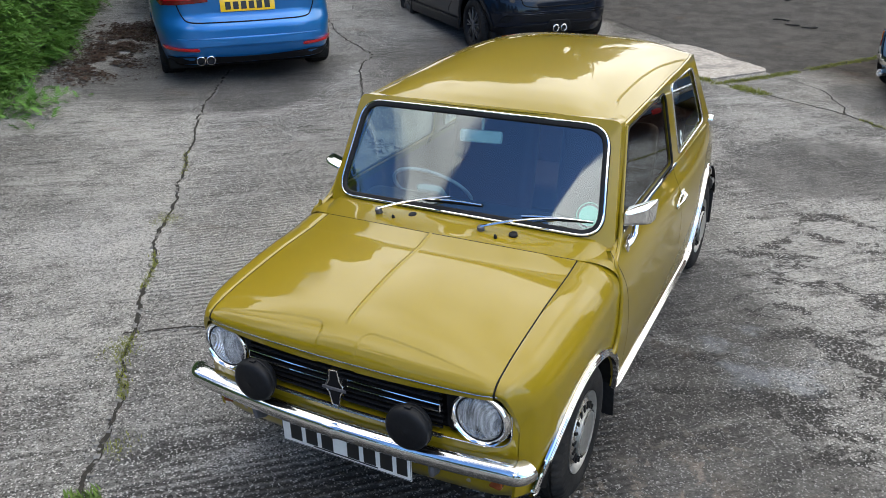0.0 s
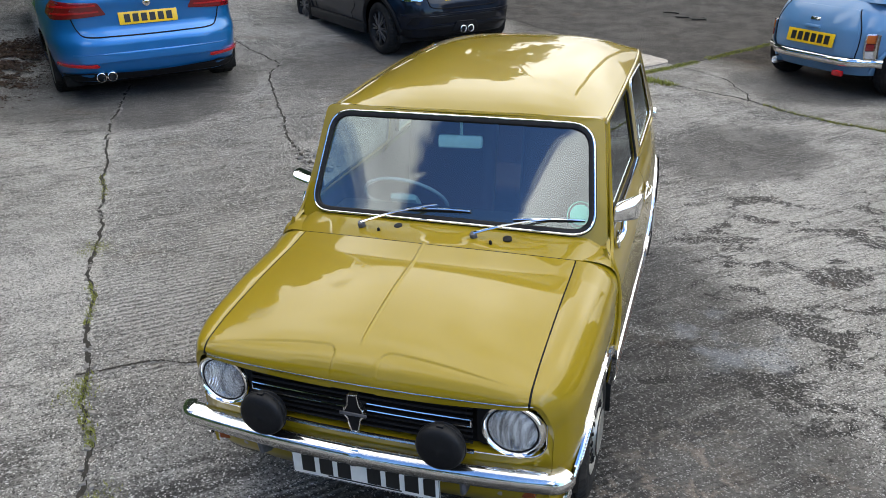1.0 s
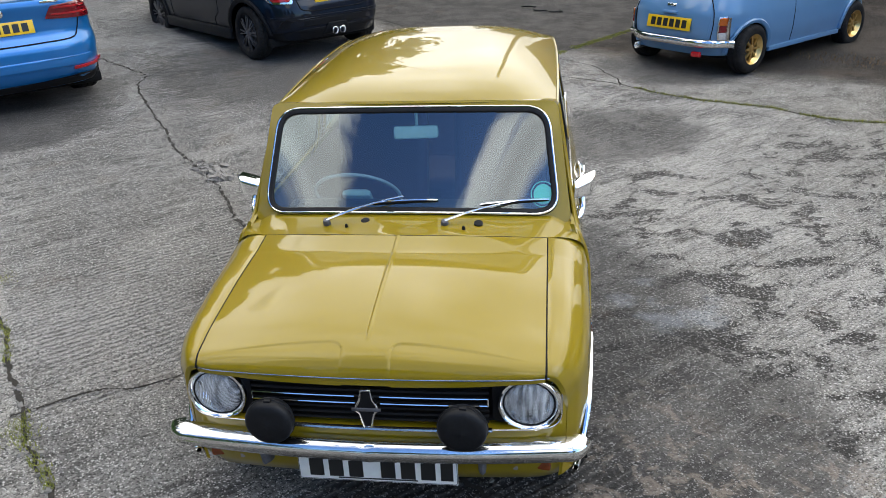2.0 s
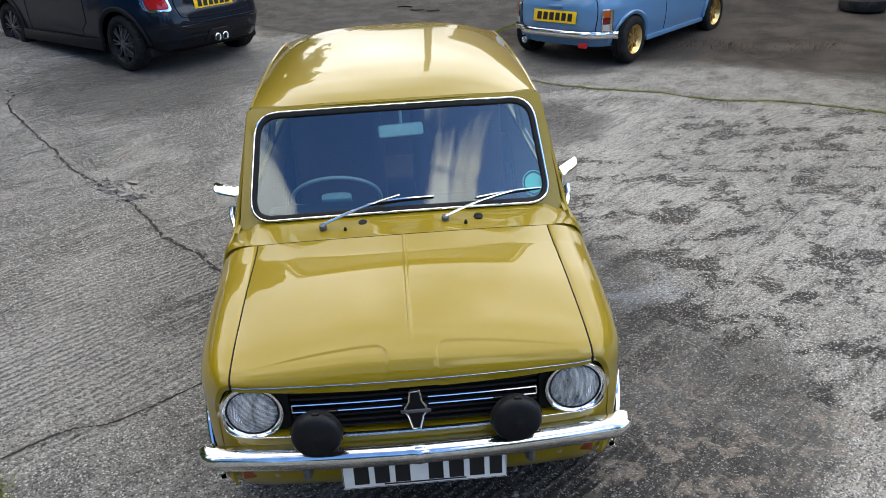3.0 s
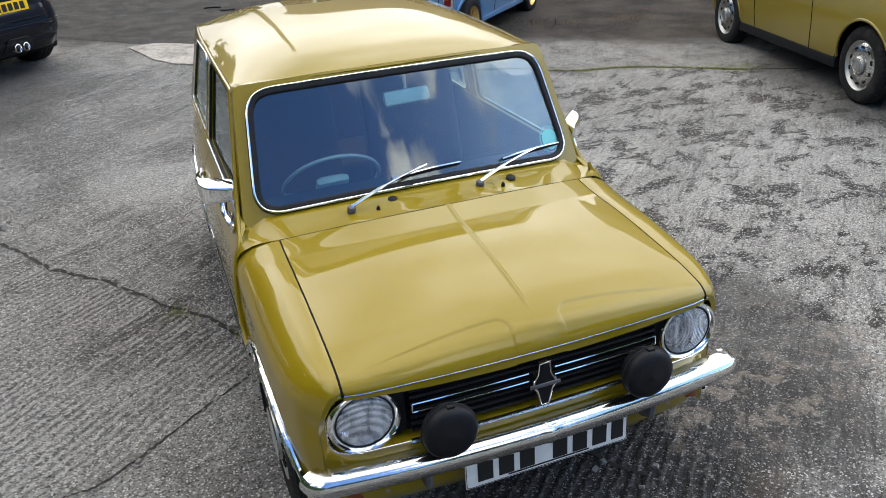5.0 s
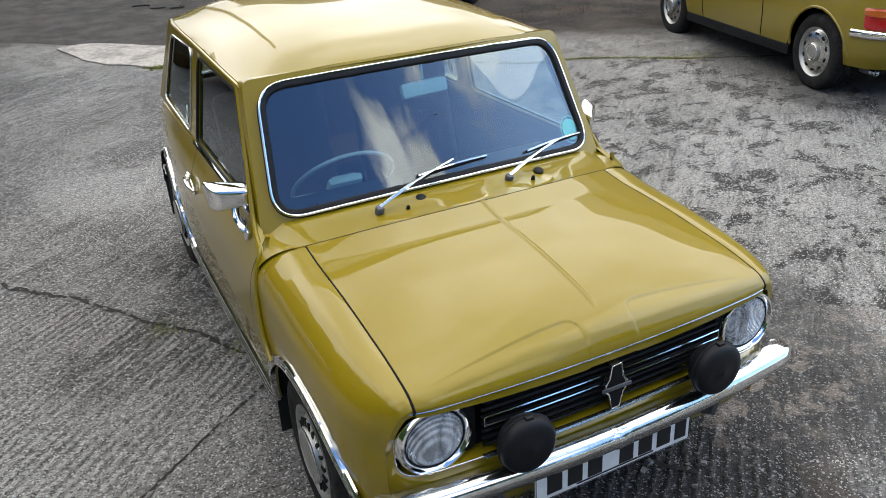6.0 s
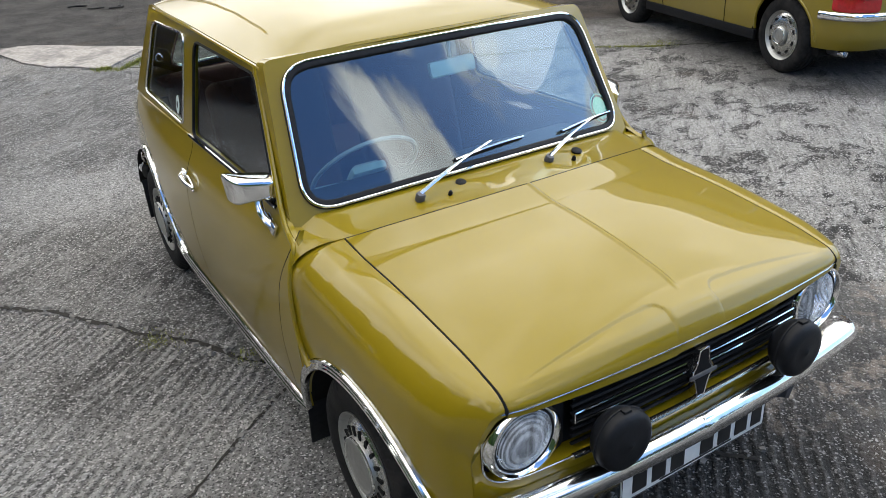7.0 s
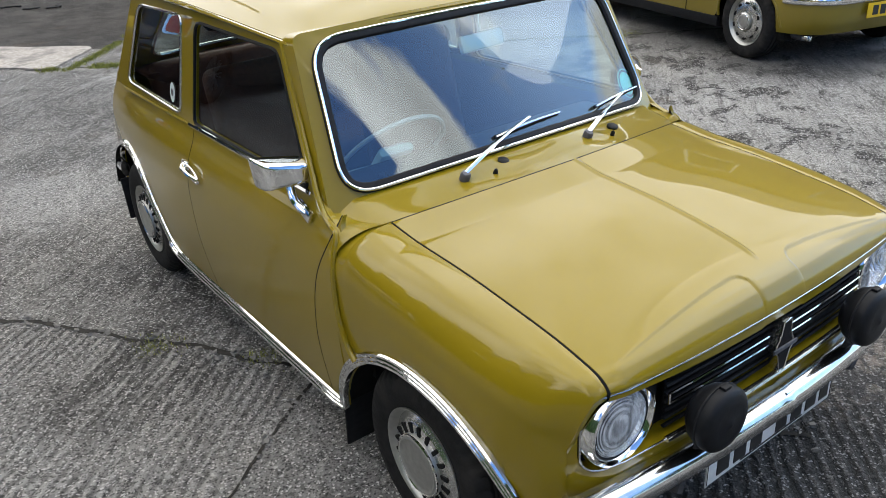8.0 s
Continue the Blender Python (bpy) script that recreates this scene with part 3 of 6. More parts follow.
def crack(points, width, seed, n=160, amount=.042):
    """A ragged open joint with sunken earth between broken lips."""
    P = wander(points, n, amount, seed)
    L, R = [], []
    for i, (x, y) in enumerate(P):
        a, b = P[max(0, i - 1)], P[min(n - 1, i + 1)]
        t = Vector((b[0] - a[0], b[1] - a[1])).normalized()
        w = width * (.35 + 1.1 * abs(noise.noise(Vector((x * 6, y * 6, seed)))) + .5 * abs(noise.noise(Vector((x * 25, y * 25, seed)))))
        w2 = width * (.35 + 1.0 * abs(noise.noise(Vector((x * 7 + 3, y * 7, seed + 3)))))
        L.append((x - t.y * w, y + t.x * w, lie(x, y) + .0032))
        R.append((x + t.y * w2, y - t.x * w2, lie(x, y) + .0032))
    ob = obj("crack", *grid([L, R]), CRACK, ground, smooth=False)
    return P


def tufts(name, P, count, spread, size, material, seed, label, jump=1.0):
    """Small upright blades scattered along a line."""
    rnd = random.Random(seed)
    V, Fs = [], []
    for _ in range(count):
        i = rnd.randrange(len(P))
        if noise.noise(Vector((P[i][0] * 1.7, P[i][1] * 1.7, seed))) < jump - 1.0:
            continue
        x, y = P[i][0] + rnd.gauss(0, spread), P[i][1] + rnd.gauss(0, spread)
        z, a, s = lie(x, y), rnd.uniform(0, 6.28), size * rnd.uniform(.4, 1.3)
        dx, dy, lean = math.cos(a), math.sin(a), rnd.uniform(.1, .9) * s
        k = len(V)
        V += [(x - dy * s * .13, y + dx * s * .13, z), (x + dy * s * .13, y - dx * s * .13, z), (x + dx * lean * .6 + dy * s * .08, y + dy * lean * .6 - dx * s * .08, z + s * .6), (x + dx * lean, y + dy * lean, z + s * .85)]
        Fs += [(k, k + 1, k + 2), (k, k + 2, k + 3)]
    ob = obj(name, V, Fs, material, smooth=False)
    return tagged(ob, label, "grass", kind="stuff")


def crumbs(P, count, spread, size, seed):
    rnd = random.Random(seed)
    pieces = []
    for _ in range(count):
        i = rnd.randrange(len(P))
        x, y, s = P[i][0] + rnd.gauss(0, spread), P[i][1] + rnd.gauss(0, spread), size * rnd.uniform(.3, 1.2)
        v, f = block(s, s * rnd.uniform(.6, 1), s * .55, 0, pose(x, y, lie(x, y) + s * .15, rnd.uniform(-30, 30), rnd.uniform(-30, 30), rnd.uniform(0, 180)))
        v = [(p[0] + rnd.uniform(-.2, .2) * s, p[1] + rnd.uniform(-.2, .2) * s, p[2]) for p in v]
        pieces.append((v, f))
    ob = obj("crumbled_stones", *join(*pieces), STONE, smooth=False)
    return tagged(ob, "loose crumbs of broken concrete along a joint", "rubble", kind="stuff")


J1 = crack([(-.55, -.95), (-.96, -.35), (-1.21, .05), (-1.54, .37), (-1.91, .87), (-2.42, 1.52), (-2.96, 2.24), (-3.96, 3.52), (-4.48, 4.29), (-4.95, 5.1)], .016, 3, 260)
J3 = crack([(.45, 0.10), (-.30, 1.12), (-.58, 1.46), (-.90, 1.97), (-1.45, 2.70), (-1.95, 3.44), (-2.42, 3.97), (-2.92, 4.70), (-3.78, 5.99), (-3.95, 6.50), (-4.78, 7.10), (-5.6, 7.9)], .018, 5, 320)
C1 = crack([(-1.72, .56), (-1.45, .77), (-1.24, .83), (-.84, 1.145), (-.61, 1.31), (-.36, 1.40)], .010, 8, 160, .024)
C3 = crack([(.52, 7.48), (.94, 7.17), (1.24, 6.63), (1.26, 6.25)], .010, 9, 60)
C4 = crack([(-3.9, 6.42), (-3.68, 7.02), (-3.16, 7.49)], .008, 10, 60)
GA = crack([(.02, 6.95), (.32, 7.28), (.67, 7.67), (1.08, 8.21), (1.56, 8.79), (2.4, 9.9)], .016, 11, 90)
GB = crack([(-.3, 7.2), (.09, 6.95), (.57, 6.68), (1.21, 6.32), (1.88, 5.79), (2.44, 5.50), (2.97, 5.12), (3.56, 4.93), (4.13, 4.55), (4.48, 4.25), (5.5, 3.7)], .016, 12, 200)
C5 = crack([(-2.3, 9.95), (-1.87, 9.67), (-.95, 8.8), (-.62, 8.5)], .014, 13, 60)
tufts("joint_grass", J1[60:190], 1500, .012, .022, MOSS, 21, "sparse moss and grass growing in a concrete joint", 1.12)
tufts("joint_grass", [(-.93 + .008 * k, -.36 + .005 * k) for k in range(-5, 6)], 70, .018, .045, LEAF_BRIGHT, 26, "tuft of fresh green grass in a concrete joint", .2)
tufts("joint_grass", J3[10:70], 260, .014, .018, MOSS, 22, "sparse moss and grass growing in a concrete joint", 1.2)
tufts("joint_grass", GA, 5200, .030, .020, MOSS, 23, "green grass growing along a concrete joint", .62)
tufts("joint_grass", GB[8:38], 1300, .04, .032, MOSS, 24, "green grass growing along a concrete joint", .95)
tufts("joint_grass", GB[66:176], 3000, .013, .020, MOSS, 25, "green grass growing along a concrete joint", .7)
for px, py, n_blades, sp, sd in ((-.92, 1.94, 420, .040, 71), (-.64, 1.59, 260, .035, 72), (-1.93, 3.58, 240, .045, 73), (-2.59, 1.75, 520, .050, 74), (-1.62, .46, 520, .045, 75), (-1.05, -.08, 320, .035, 76), (4.45, 4.38, 700, .09, 77)):
    tufts("joint_grass", [(px + .004 * k, py - .005 * k) for k in range(-6, 7)], n_blades // 2, sp, .015, MOSS, sd, "small clump of yellow-green moss in a concrete joint", .6)
crumbs([(-1.98 + .012 * k, 3.60 - .014 * k) for k in range(-8, 9)], 60, .05, .055, 33)
crumbs([(-2.12 + .012 * k, 3.74 - .010 * k) for k in range(-8, 9)], 40, .05, .035, 34)
crumbs(J1, 240, .022, .02, 31)
crumbs(J3, 420, .026, .020, 32)
crumbs(C1, 110, .016, .014, 35)
pts = [(-.95, 8.5), (-.78, 8.0), (-.6, 7.55), (-.32, 7.30), (-.08, 7.1), (.16, 7.35), (.40, 7.65), (.2, 7.9), (-.05, 8.1), (-.6, 8.55)]
top = [(x, y, lie(x, y) + .016) for x, y in wander(pts + pts[:1], 60, .03, 4)[:-1]]
tagged(obj("concrete_patch", *join(filled(top), ring(top, [(p[0], p[1], p[2] - .03) for p in top])), PALE), "pale rough concrete patch let into the yard", "paving", kind="structure")


rnd = random.Random(77)
bits = []
for px, py in ((.10, 11.74), (-.12, 11.9), (.43, 10.16), (.62, 10.05), (.20, 10.32)):
    a0, r0 = rnd.uniform(0, 6.28), rnd.uniform(.07, .14)
    bits.append(tube([(px + r0 * math.cos(a0 + q), py + r0 * math.sin(a0 + q) * .8, lie(px, py) + .015) for q in np.linspace(0, rnd.uniform(1.6, 3.4), 9)], .018, 6, flat=.6))
tagged(obj("rubber_scraps", *join(*bits), RUBBER), "curled scraps of black rubber lying on the tarmac", "rubbish", kind="stuff")


def litter():
    """Loose brown leaf litter swept against the hedge."""
    rnd = random.Random(5)
    V, Fs = [], []
    for _ in range(5200):
        t = rnd.random()
        x, y = -5.95 - 1.25 * t + rnd.gauss(0, .22), 4.0 + 2.0 * t + rnd.gauss(0, .26)
        if noise.noise(Vector((x * 2.2, y * 2.2, 1))) + .5 * noise.noise(Vector((x * 7, y * 7, 4))) < -.28:
            continue
        a, s, z = rnd.uniform(0, 6.28), rnd.uniform(.012, .035), lie(x, y) + rnd.uniform(.002, .02)
        k = len(V)
        V += [(x + s * math.cos(a + q) * (1 if i % 2 else .5), y + s * math.sin(a + q) * (1 if i % 2 else .5), z + rnd.uniform(-.006, .010)) for i, q in enumerate((0, 1.57, 3.14, 4.71))]
        Fs.append((k, k + 1, k + 2, k + 3))
    return V, Fs


tagged(obj("leaf_litter", *litter(), MULCH, smooth=False), "dark brown leaf litter swept along the foot of the hedge", "leaves", kind="stuff")


# ---- hedge and trees ----
def spray(V, Fs, rnd, c, out, size):
    """A feathery frond of small leaflets that points along out."""
    side = out.cross(Vector((rnd.uniform(-.4, .4), rnd.uniform(-.4, .4), 1))).normalized()
    up = side.cross(out).normalized()
    for j in range(7):
        t = j / 6
        p = c + out * size * t + up * size * (.10 * math.sin(t * 3) - .25 * t * t)
        for sg in (-1, 1):
            e = p + side * sg * size * .34 * (1 - .75 * t) + out * size * .20 + up * rnd.uniform(-.06, .06) * size
            k = len(V)
            w = out * size * .075
            V += [tuple(p - w), tuple(p + w), tuple(e)]
            Fs.append((k, k + 1, k + 2))


def hedge_wall(name, path, height, depth, count, size, seed, label, material, core):
    """A dense clipped conifer hedge: dark core coloured as shade and many fronds on its face."""
    rnd = random.Random(seed)
    P = [Vector((x, y, 0)) for x, y in path]
    V, Fs = [], []
    for _ in range(count):
        i = rnd.randrange(len(P) - 1)
        t = rnd.random()
        p = P[i].lerp(P[i + 1], t)
        tan = (P[i + 1] - P[i]).normalized()
        n = Vector((tan.y, -tan.x, 0))
        z = height * rnd.random() ** 1.5
        bulge = .22 * noise.noise(Vector((p.x * .9, p.y * .9, z * .9 + seed))) + .10 * noise.noise(Vector((p.x * 3, p.y * 3, z * 3)))
        lean = -.25 * depth * (z / height) ** 2
        c = Vector((p.x, p.y, lie(p.x, p.y) + z)) + n * (bulge + lean - (.12 if z < .12 else 0))
        out = (n * rnd.uniform(.5, 1) + tan * rnd.uniform(-.7, .7) + Vector((0, 0, rnd.uniform(-.5, .6)))).normalized()
        spray(V, Fs, rnd, c, out, size * rnd.uniform(.6, 1.3))
    thing = empty(name, (P[0].x, P[0].y, lie(P[0].x, P[0].y)), label, "hedge")
    off = Vector((P[0].x, P[0].y, lie(P[0].x, P[0].y)))
    obj("foliage", [tuple(Vector(v) - off) for v in V], Fs, material, thing, smooth=False)
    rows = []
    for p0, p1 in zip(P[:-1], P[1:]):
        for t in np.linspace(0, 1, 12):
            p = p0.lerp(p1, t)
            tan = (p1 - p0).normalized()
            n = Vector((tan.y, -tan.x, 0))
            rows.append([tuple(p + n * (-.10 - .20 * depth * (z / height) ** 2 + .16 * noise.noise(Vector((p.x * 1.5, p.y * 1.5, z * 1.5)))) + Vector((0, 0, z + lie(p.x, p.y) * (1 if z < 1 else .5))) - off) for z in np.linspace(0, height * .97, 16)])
    # sheet behind the fronds, with the hedge's inner shade in its colour
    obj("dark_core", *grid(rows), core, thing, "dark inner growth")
    return thing


# points up to (-4.5, 0.2) are unseen, added to dim the saloon's -x side
hedge_wall("conifer_hedge", [(-4.4, -7.0), (-4.2, -3.0), (-4.5, 0.2), (-4.9, 1.2), (-5.75, 2.75), (-6.35, 3.65), (-7.0, 4.6), (-7.9, 5.75), (-9.6, 7.9)], 2.4, .8, 9500, .17, 41, "tall bright green conifer hedge along the yard edge, extended forward unseen", LEAF, LEAF_DARK)
rnd = random.Random(12)
V, Fs = [], []
for _ in range(170):
    p = Vector((-5.45 + rnd.gauss(0, .22), 2.85 + rnd.gauss(0, .24), 0))
    p.z = lie(p.x, p.y) + abs(rnd.gauss(0, .06))
    spray(V, Fs, rnd, p, Vector((rnd.uniform(-1, 1), rnd.uniform(-1, 1), rnd.uniform(.1, .7))).normalized(), rnd.uniform(.08, .17))
tagged(obj("weeds", V, Fs, LEAF, smooth=False), "low green weeds growing at the foot of the hedge", "weeds", kind="stuff")

BARK = mat("grey_bark", (.10, .085, .07), .9, grain=.4, grain_scale=14, bump=.7, bump_scale=20)


def tree(x, y, height, spread, seed, label):
    """A tapered trunk with limbs and a ragged crown of leaf clumps."""
    rnd = random.Random(seed)
    t = empty("tree", (x, y, lie(x, y)), label, "tree", group="trees behind the yard")
    parts = [tube([(rnd.uniform(-.1, .1) * q, rnd.uniform(-.1, .1) * q, height * .55 * q) for q in np.linspace(0, 1, 8)], [.22 * (1 - .6 * q) for q in np.linspace(0, 1, 8)], 9)]
    V, Fs = [], []
    for i in range(9):
        a, z0 = rnd.uniform(0, 6.28), height * rnd.uniform(.18, .5)
        e = Vector((math.cos(a) * spread * rnd.uniform(.5, .9), math.sin(a) * spread * rnd.uniform(.5, .9), height * rnd.uniform(.5, .92)))
        parts.append(tube([tuple(Vector((0, 0, z0)).lerp(e, q)) for q in np.linspace(0, 1, 5)], [.09 * (1 - .8 * q) for q in np.linspace(0, 1, 5)], 6))
    for i in range(105):
        a, q = rnd.uniform(0, 6.28), rnd.random()
        r = spread * (1 - .75 * q ** 1.6) * rnd.uniform(.35, 1)
        c = Vector((math.cos(a) * r, math.sin(a) * r, height * (.22 + .76 * q)))
        for _ in range(60):
            o = Vector((rnd.gauss(0, 1), rnd.gauss(0, 1), rnd.gauss(0, .8))).normalized()
            p = c + o * rnd.uniform(.1, .55) * (1.2 - .5 * q)
            s2 = rnd.uniform(.12, .25)
            u = Vector((rnd.uniform(-1, 1), rnd.uniform(-1, 1), rnd.uniform(-1, 1))).normalized()
            w = o.cross(u).normalized()
            k = len(V)
            V += [tuple(p - w * s2), tuple(p + u * s2 * .6), tuple(p + w * s2), tuple(p - u * s2 * .6)]
            Fs.append((k, k + 1, k + 2, k + 3))
    obj("trunk", *join(*parts), BARK, t)
    obj("crown", V, Fs, LEAF_DARK, t, smooth=False)
    return t


# trees with y below -11 are unseen, added to darken reflections and front fill
for i, (x, y, hgt, sp) in enumerate(((-8.6, 3.2, 6.4, 2.0), (-9.4, 6.2, 7.6, 2.3), (-11.0, 9.6, 8.0, 2.5), (-11.6, 13.5, 8.5, 2.8), (-8.6, 17.0, 8.0, 2.8), (-5.5, 21.5, 4.2, 2.2), (0.5, 24.0, 3.6, 2.2), (5.5, 24.0, 3.6, 2.2), (-10.5, 1.0, 7.0, 2.2), (-6.5, 15.5, 7.5, 2.6), (-9.8, 11.6, 8.0, 2.4), (-12, -9, 6.5, 2.6), (-7, -12, 6.0, 2.6), (-2, -13.5, 5.6, 2.6), (3, -13, 6.0, 2.6), (8, -11.5, 6.4, 2.6), (-6.3, 14.8, 8.9, 2.3), (-4.4, 15.6, 8.4, 2.4), (-7.6, 14.6, 9.0, 2.6), (-10.4, 15.2, 9.2, 2.6))):
    tree(x, y, hgt, sp, 50 + i, "tall leafy green tree round the yard, out of view")

BRICK = mat("brown_plaster", (.21, .155, .11), .85, grain=.2, grain_scale=12, bump=.4, bump_scale=40)
SLATE = mat("grey_slate", (.075, .075, .08), .6, grain=.3, grain_scale=8, bump=.4)
WINDOW_PAINT = mat("white_window_paint", (.72, .72, .70), .4, grain=.05)


def house(x, y, turn):
    """A plain two-storey house at the edge of the yard."""
    t = empty("house", (x, y, lie(x, y)), "two-storey brown plastered house with a slate roof beside the yard", "house", turn)
    obj("wall", *block(10, 7, 5.4, .02, pose(0, 0, 2.7)), BRICK, t, smooth=False)
    v = [(-5.3, -3.9, 5.3), (5.3, -3.9, 5.3), (5.3, 3.9, 5.3), (-5.3, 3.9, 5.3), (-5.3, 0, 8.2), (5.3, 0, 8.2)]
    obj("roof", v, [(0, 1, 5, 4), (2, 3, 4, 5), (1, 2, 5), (3, 0, 4), (3, 2, 1, 0)], SLATE, t, smooth=False)
    for wx in (-3.2, 0, 3.2):
        for wz in (1.5, 4.0):
            w = obj("window", *join(*[block(1.3 if k < 2 else .08, .10, .08 if k < 2 else 1.2, .01, pose(wx + (0 if k < 2 else (.61 if k == 2 else -.61)), -3.53, wz + ((.56 if k == 0 else -.56) if k < 2 else 0))) for k in range(4)]), WINDOW_PAINT, t, smooth=False)
            obj("window_pane", *block(1.2, .03, 1.1, 0, pose(wx, -3.52, wz)), DARK_GLASS, w, smooth=False)
    return t


house(14.5, 8.5, -62)


def outbuilding(x, y, turn):
    """A long low brick shed with a felt roof along the back of the yard."""
    t = empty("outbuilding", (x, y, lie(x, y)), "long low red-brown brick shed with a flat roof", "building", turn)
    obj("wall", *block(7.0, 3.0, 3.6, .02, pose(0, 1.5, 1.8)), RED_BRICK, t, smooth=False)
    obj("roof", *block(7.3, 3.3, .14, .02, pose(0, 1.5, 3.66)), SLATE, t, smooth=False)
    for wx in (-2.2, 2.3):
        w = obj("window", *join(*[block(1.1 if k < 2 else .07, .08, .07 if k < 2 else .9, .01, pose(wx + (0 if k < 2 else (.515 if k == 2 else -.515)), -.02, 2.1 + ((.42 if k == 0 else -.42) if k < 2 else 0))) for k in range(4)]), WINDOW_PAINT, t, smooth=False)
        obj("window_pane", *block(1.0, .03, .8, 0, pose(wx, -.012, 2.1)), DARK_GLASS, w, smooth=False)
    return t


RED_BRICK = mat("red_brown_brick", (.20, .095, .060), .85, grain=.3, grain_scale=9, bump=.5, bump_scale=30, dirt=(.10, .07, .055), dirt_scale=2)
outbuilding(5.0, 13.4, -24)

pole = empty("telegraph_pole", (.9, 15.0, lie(.9, 15.0)), "tall brown wooden telegraph pole behind the yard", "pole")
WOOD = mat("creosoted_wood", (.07, .048, .032), .85, grain=.35, grain_scale=14, bump=.5, bump_scale=24)
obj("shaft", *tube([(0, 0, -.2 + .9 * k) for k in range(11)], [.15 - .005 * k for k in range(11)], 14), WOOD, pole)
obj("cap", *lathe([(.112, 8.78), (.118, 8.80), (.10, 8.83), (.0005, 8.85)], 14), STEEL, pole, "metal cap")


# ---- the mustard saloon ----
car = empty("saloon_car", (0, 0, 0), "mustard yellow two-door vintage saloon with chrome bumper and spot lamps", "car")
car.matrix_world = pose(0.006, 0, 0.0, 0, -0.6, 0)


def nose(x):
    """How far back the front lies at x."""
    return 0.085 * x * x + .034 * (max(0, abs(x) - .5) / .11) ** 2


def bonnet_back(x):
    return 0.665 + 0.105 * (abs(x) / 0.545) ** 2


def hood_rows(n):
    """Rows along the bonnet: share of its length, height on the centre line, height at the edge."""
    return spline([(0, .655, .668), (-.003, .672, .676), (.002, .690, .684), (.014, .707, .693), (.04, .727, .704), (.09, .745, .714), (.2, .770, .731),
                   (.38, .793, .749), (.58, .811, .766), (.80, .822, .777), (.865, .826, .7805), (1.0, .845, .794)], n)


def hood_point(q, zc, ze, x):
    w = (abs(x) / 0.545) ** 2.1
    return [x, nose(x) + q * (bonnet_back(x) - nose(x)), zc + (ze - zc) * w]


def bonnet():
    xs = sorted(set([round(s * v, 4) for s in (-1, 1) for v in list(np.linspace(0.012, 0.545, 56)) + list(np.linspace(.076, .112, 10)) + [0, .0025, .005, .0075]]))
    P = []
    dense = hood_rows(600)
    picked = [r for i, r in enumerate(dense) if i % (3 if r[0] < .15 else 9) == 0 or i == len(dense) - 1]
    for q, zc, ze in picked:
        row = []
        for x in xs:
            p = hood_point(q, zc, ze, x)
            a = abs(x)
            rib = 0.0036 * max(0, 1 - (a / 0.007) ** 2)
            p[2] += rib * min(1, max(0, (q - 0.12) / 0.05))
            # pressed lip along the leading edge, in two halves with rounded inner ends
            lip = 0.112 - 0.075 * max(0, (a - 0.12) / 0.40) ** 1.5
            if a > 0.075 and q < lip:
                cx, cq = max(0, 1 - (a - .075) / .035), max(0, 1 - (lip - q) / .05)
                e = max(0, min(1, (1 - math.hypot(cx, cq)) / .06)) * max(0, min(1, (0.50 - a) / 0.16))
                p[2] -= 0.0034 * e
            row.append(p)
        P.append(row)
    return flange(grid(P), (0, 0.0, -0.014))


obj("bonnet", *bonnet(), PAINT, car)


def shut_line(points):
    return obj("shut_line", *tube(points, .0042, 6), DARK, car)


for s in (-1, 1):
    edge_line = [hood_point(q, zc, ze, s * .5475) for q, zc, ze in hood_rows(60)]
    shut_line([(p[0], p[1], p[2] - .0035) for p in edge_line])
shut_line([(x, bonnet_back(x) + .0025, .845 + (.794 - .845) * (abs(x) / .545) ** 2.1 - .0035) for x in np.linspace(-.545, .545, 50)])


def arch_front(y):
    return 0.13 + math.sqrt(max(0, 0.16 - (y - 0.5) ** 2)) if abs(y - 0.5) < 0.4 else 0


def arch_back(y):
    z = 0.255 + math.sqrt(max(0, 0.0942 - (y - 2.675) ** 2)) if abs(y - 2.675) < 0.307 else 0
    return max(z, 0.205 + 0.17 * math.exp(-((y - 2.40) / 0.085) ** 2) if y < 2.675 else 0)


def low_edge(y):
    """The lower edge of the side panels, with both wheel arches."""
    return max(0.205 if y > 0.5 else 0.27, arch_front(y), arch_back(y))


wing_x = hermite([.04, .07, .10, .14, .22, .35, .5, .9], [.612, .632, .650, .664, .681, .692, .698, .701])
side_x0 = hermite([.15, .3, .45, .6, .69, .75, .79, .83], [.690, .700, .705, .702, .692, .674, .655, .640])


def tuck(z):
    """How far the skin turns under towards the sill."""
    return .026 * max(0, (.48 - z) / .30) ** 1.5


def side_x(y, z):
    k = max(0, y - 2.0)
    return side_x0(z) - tuck(z) * .5 - 0.052 * (k / 0.9) ** 2.2 - 0.012 * max(0, (z - 0.5)) * min(1, k)


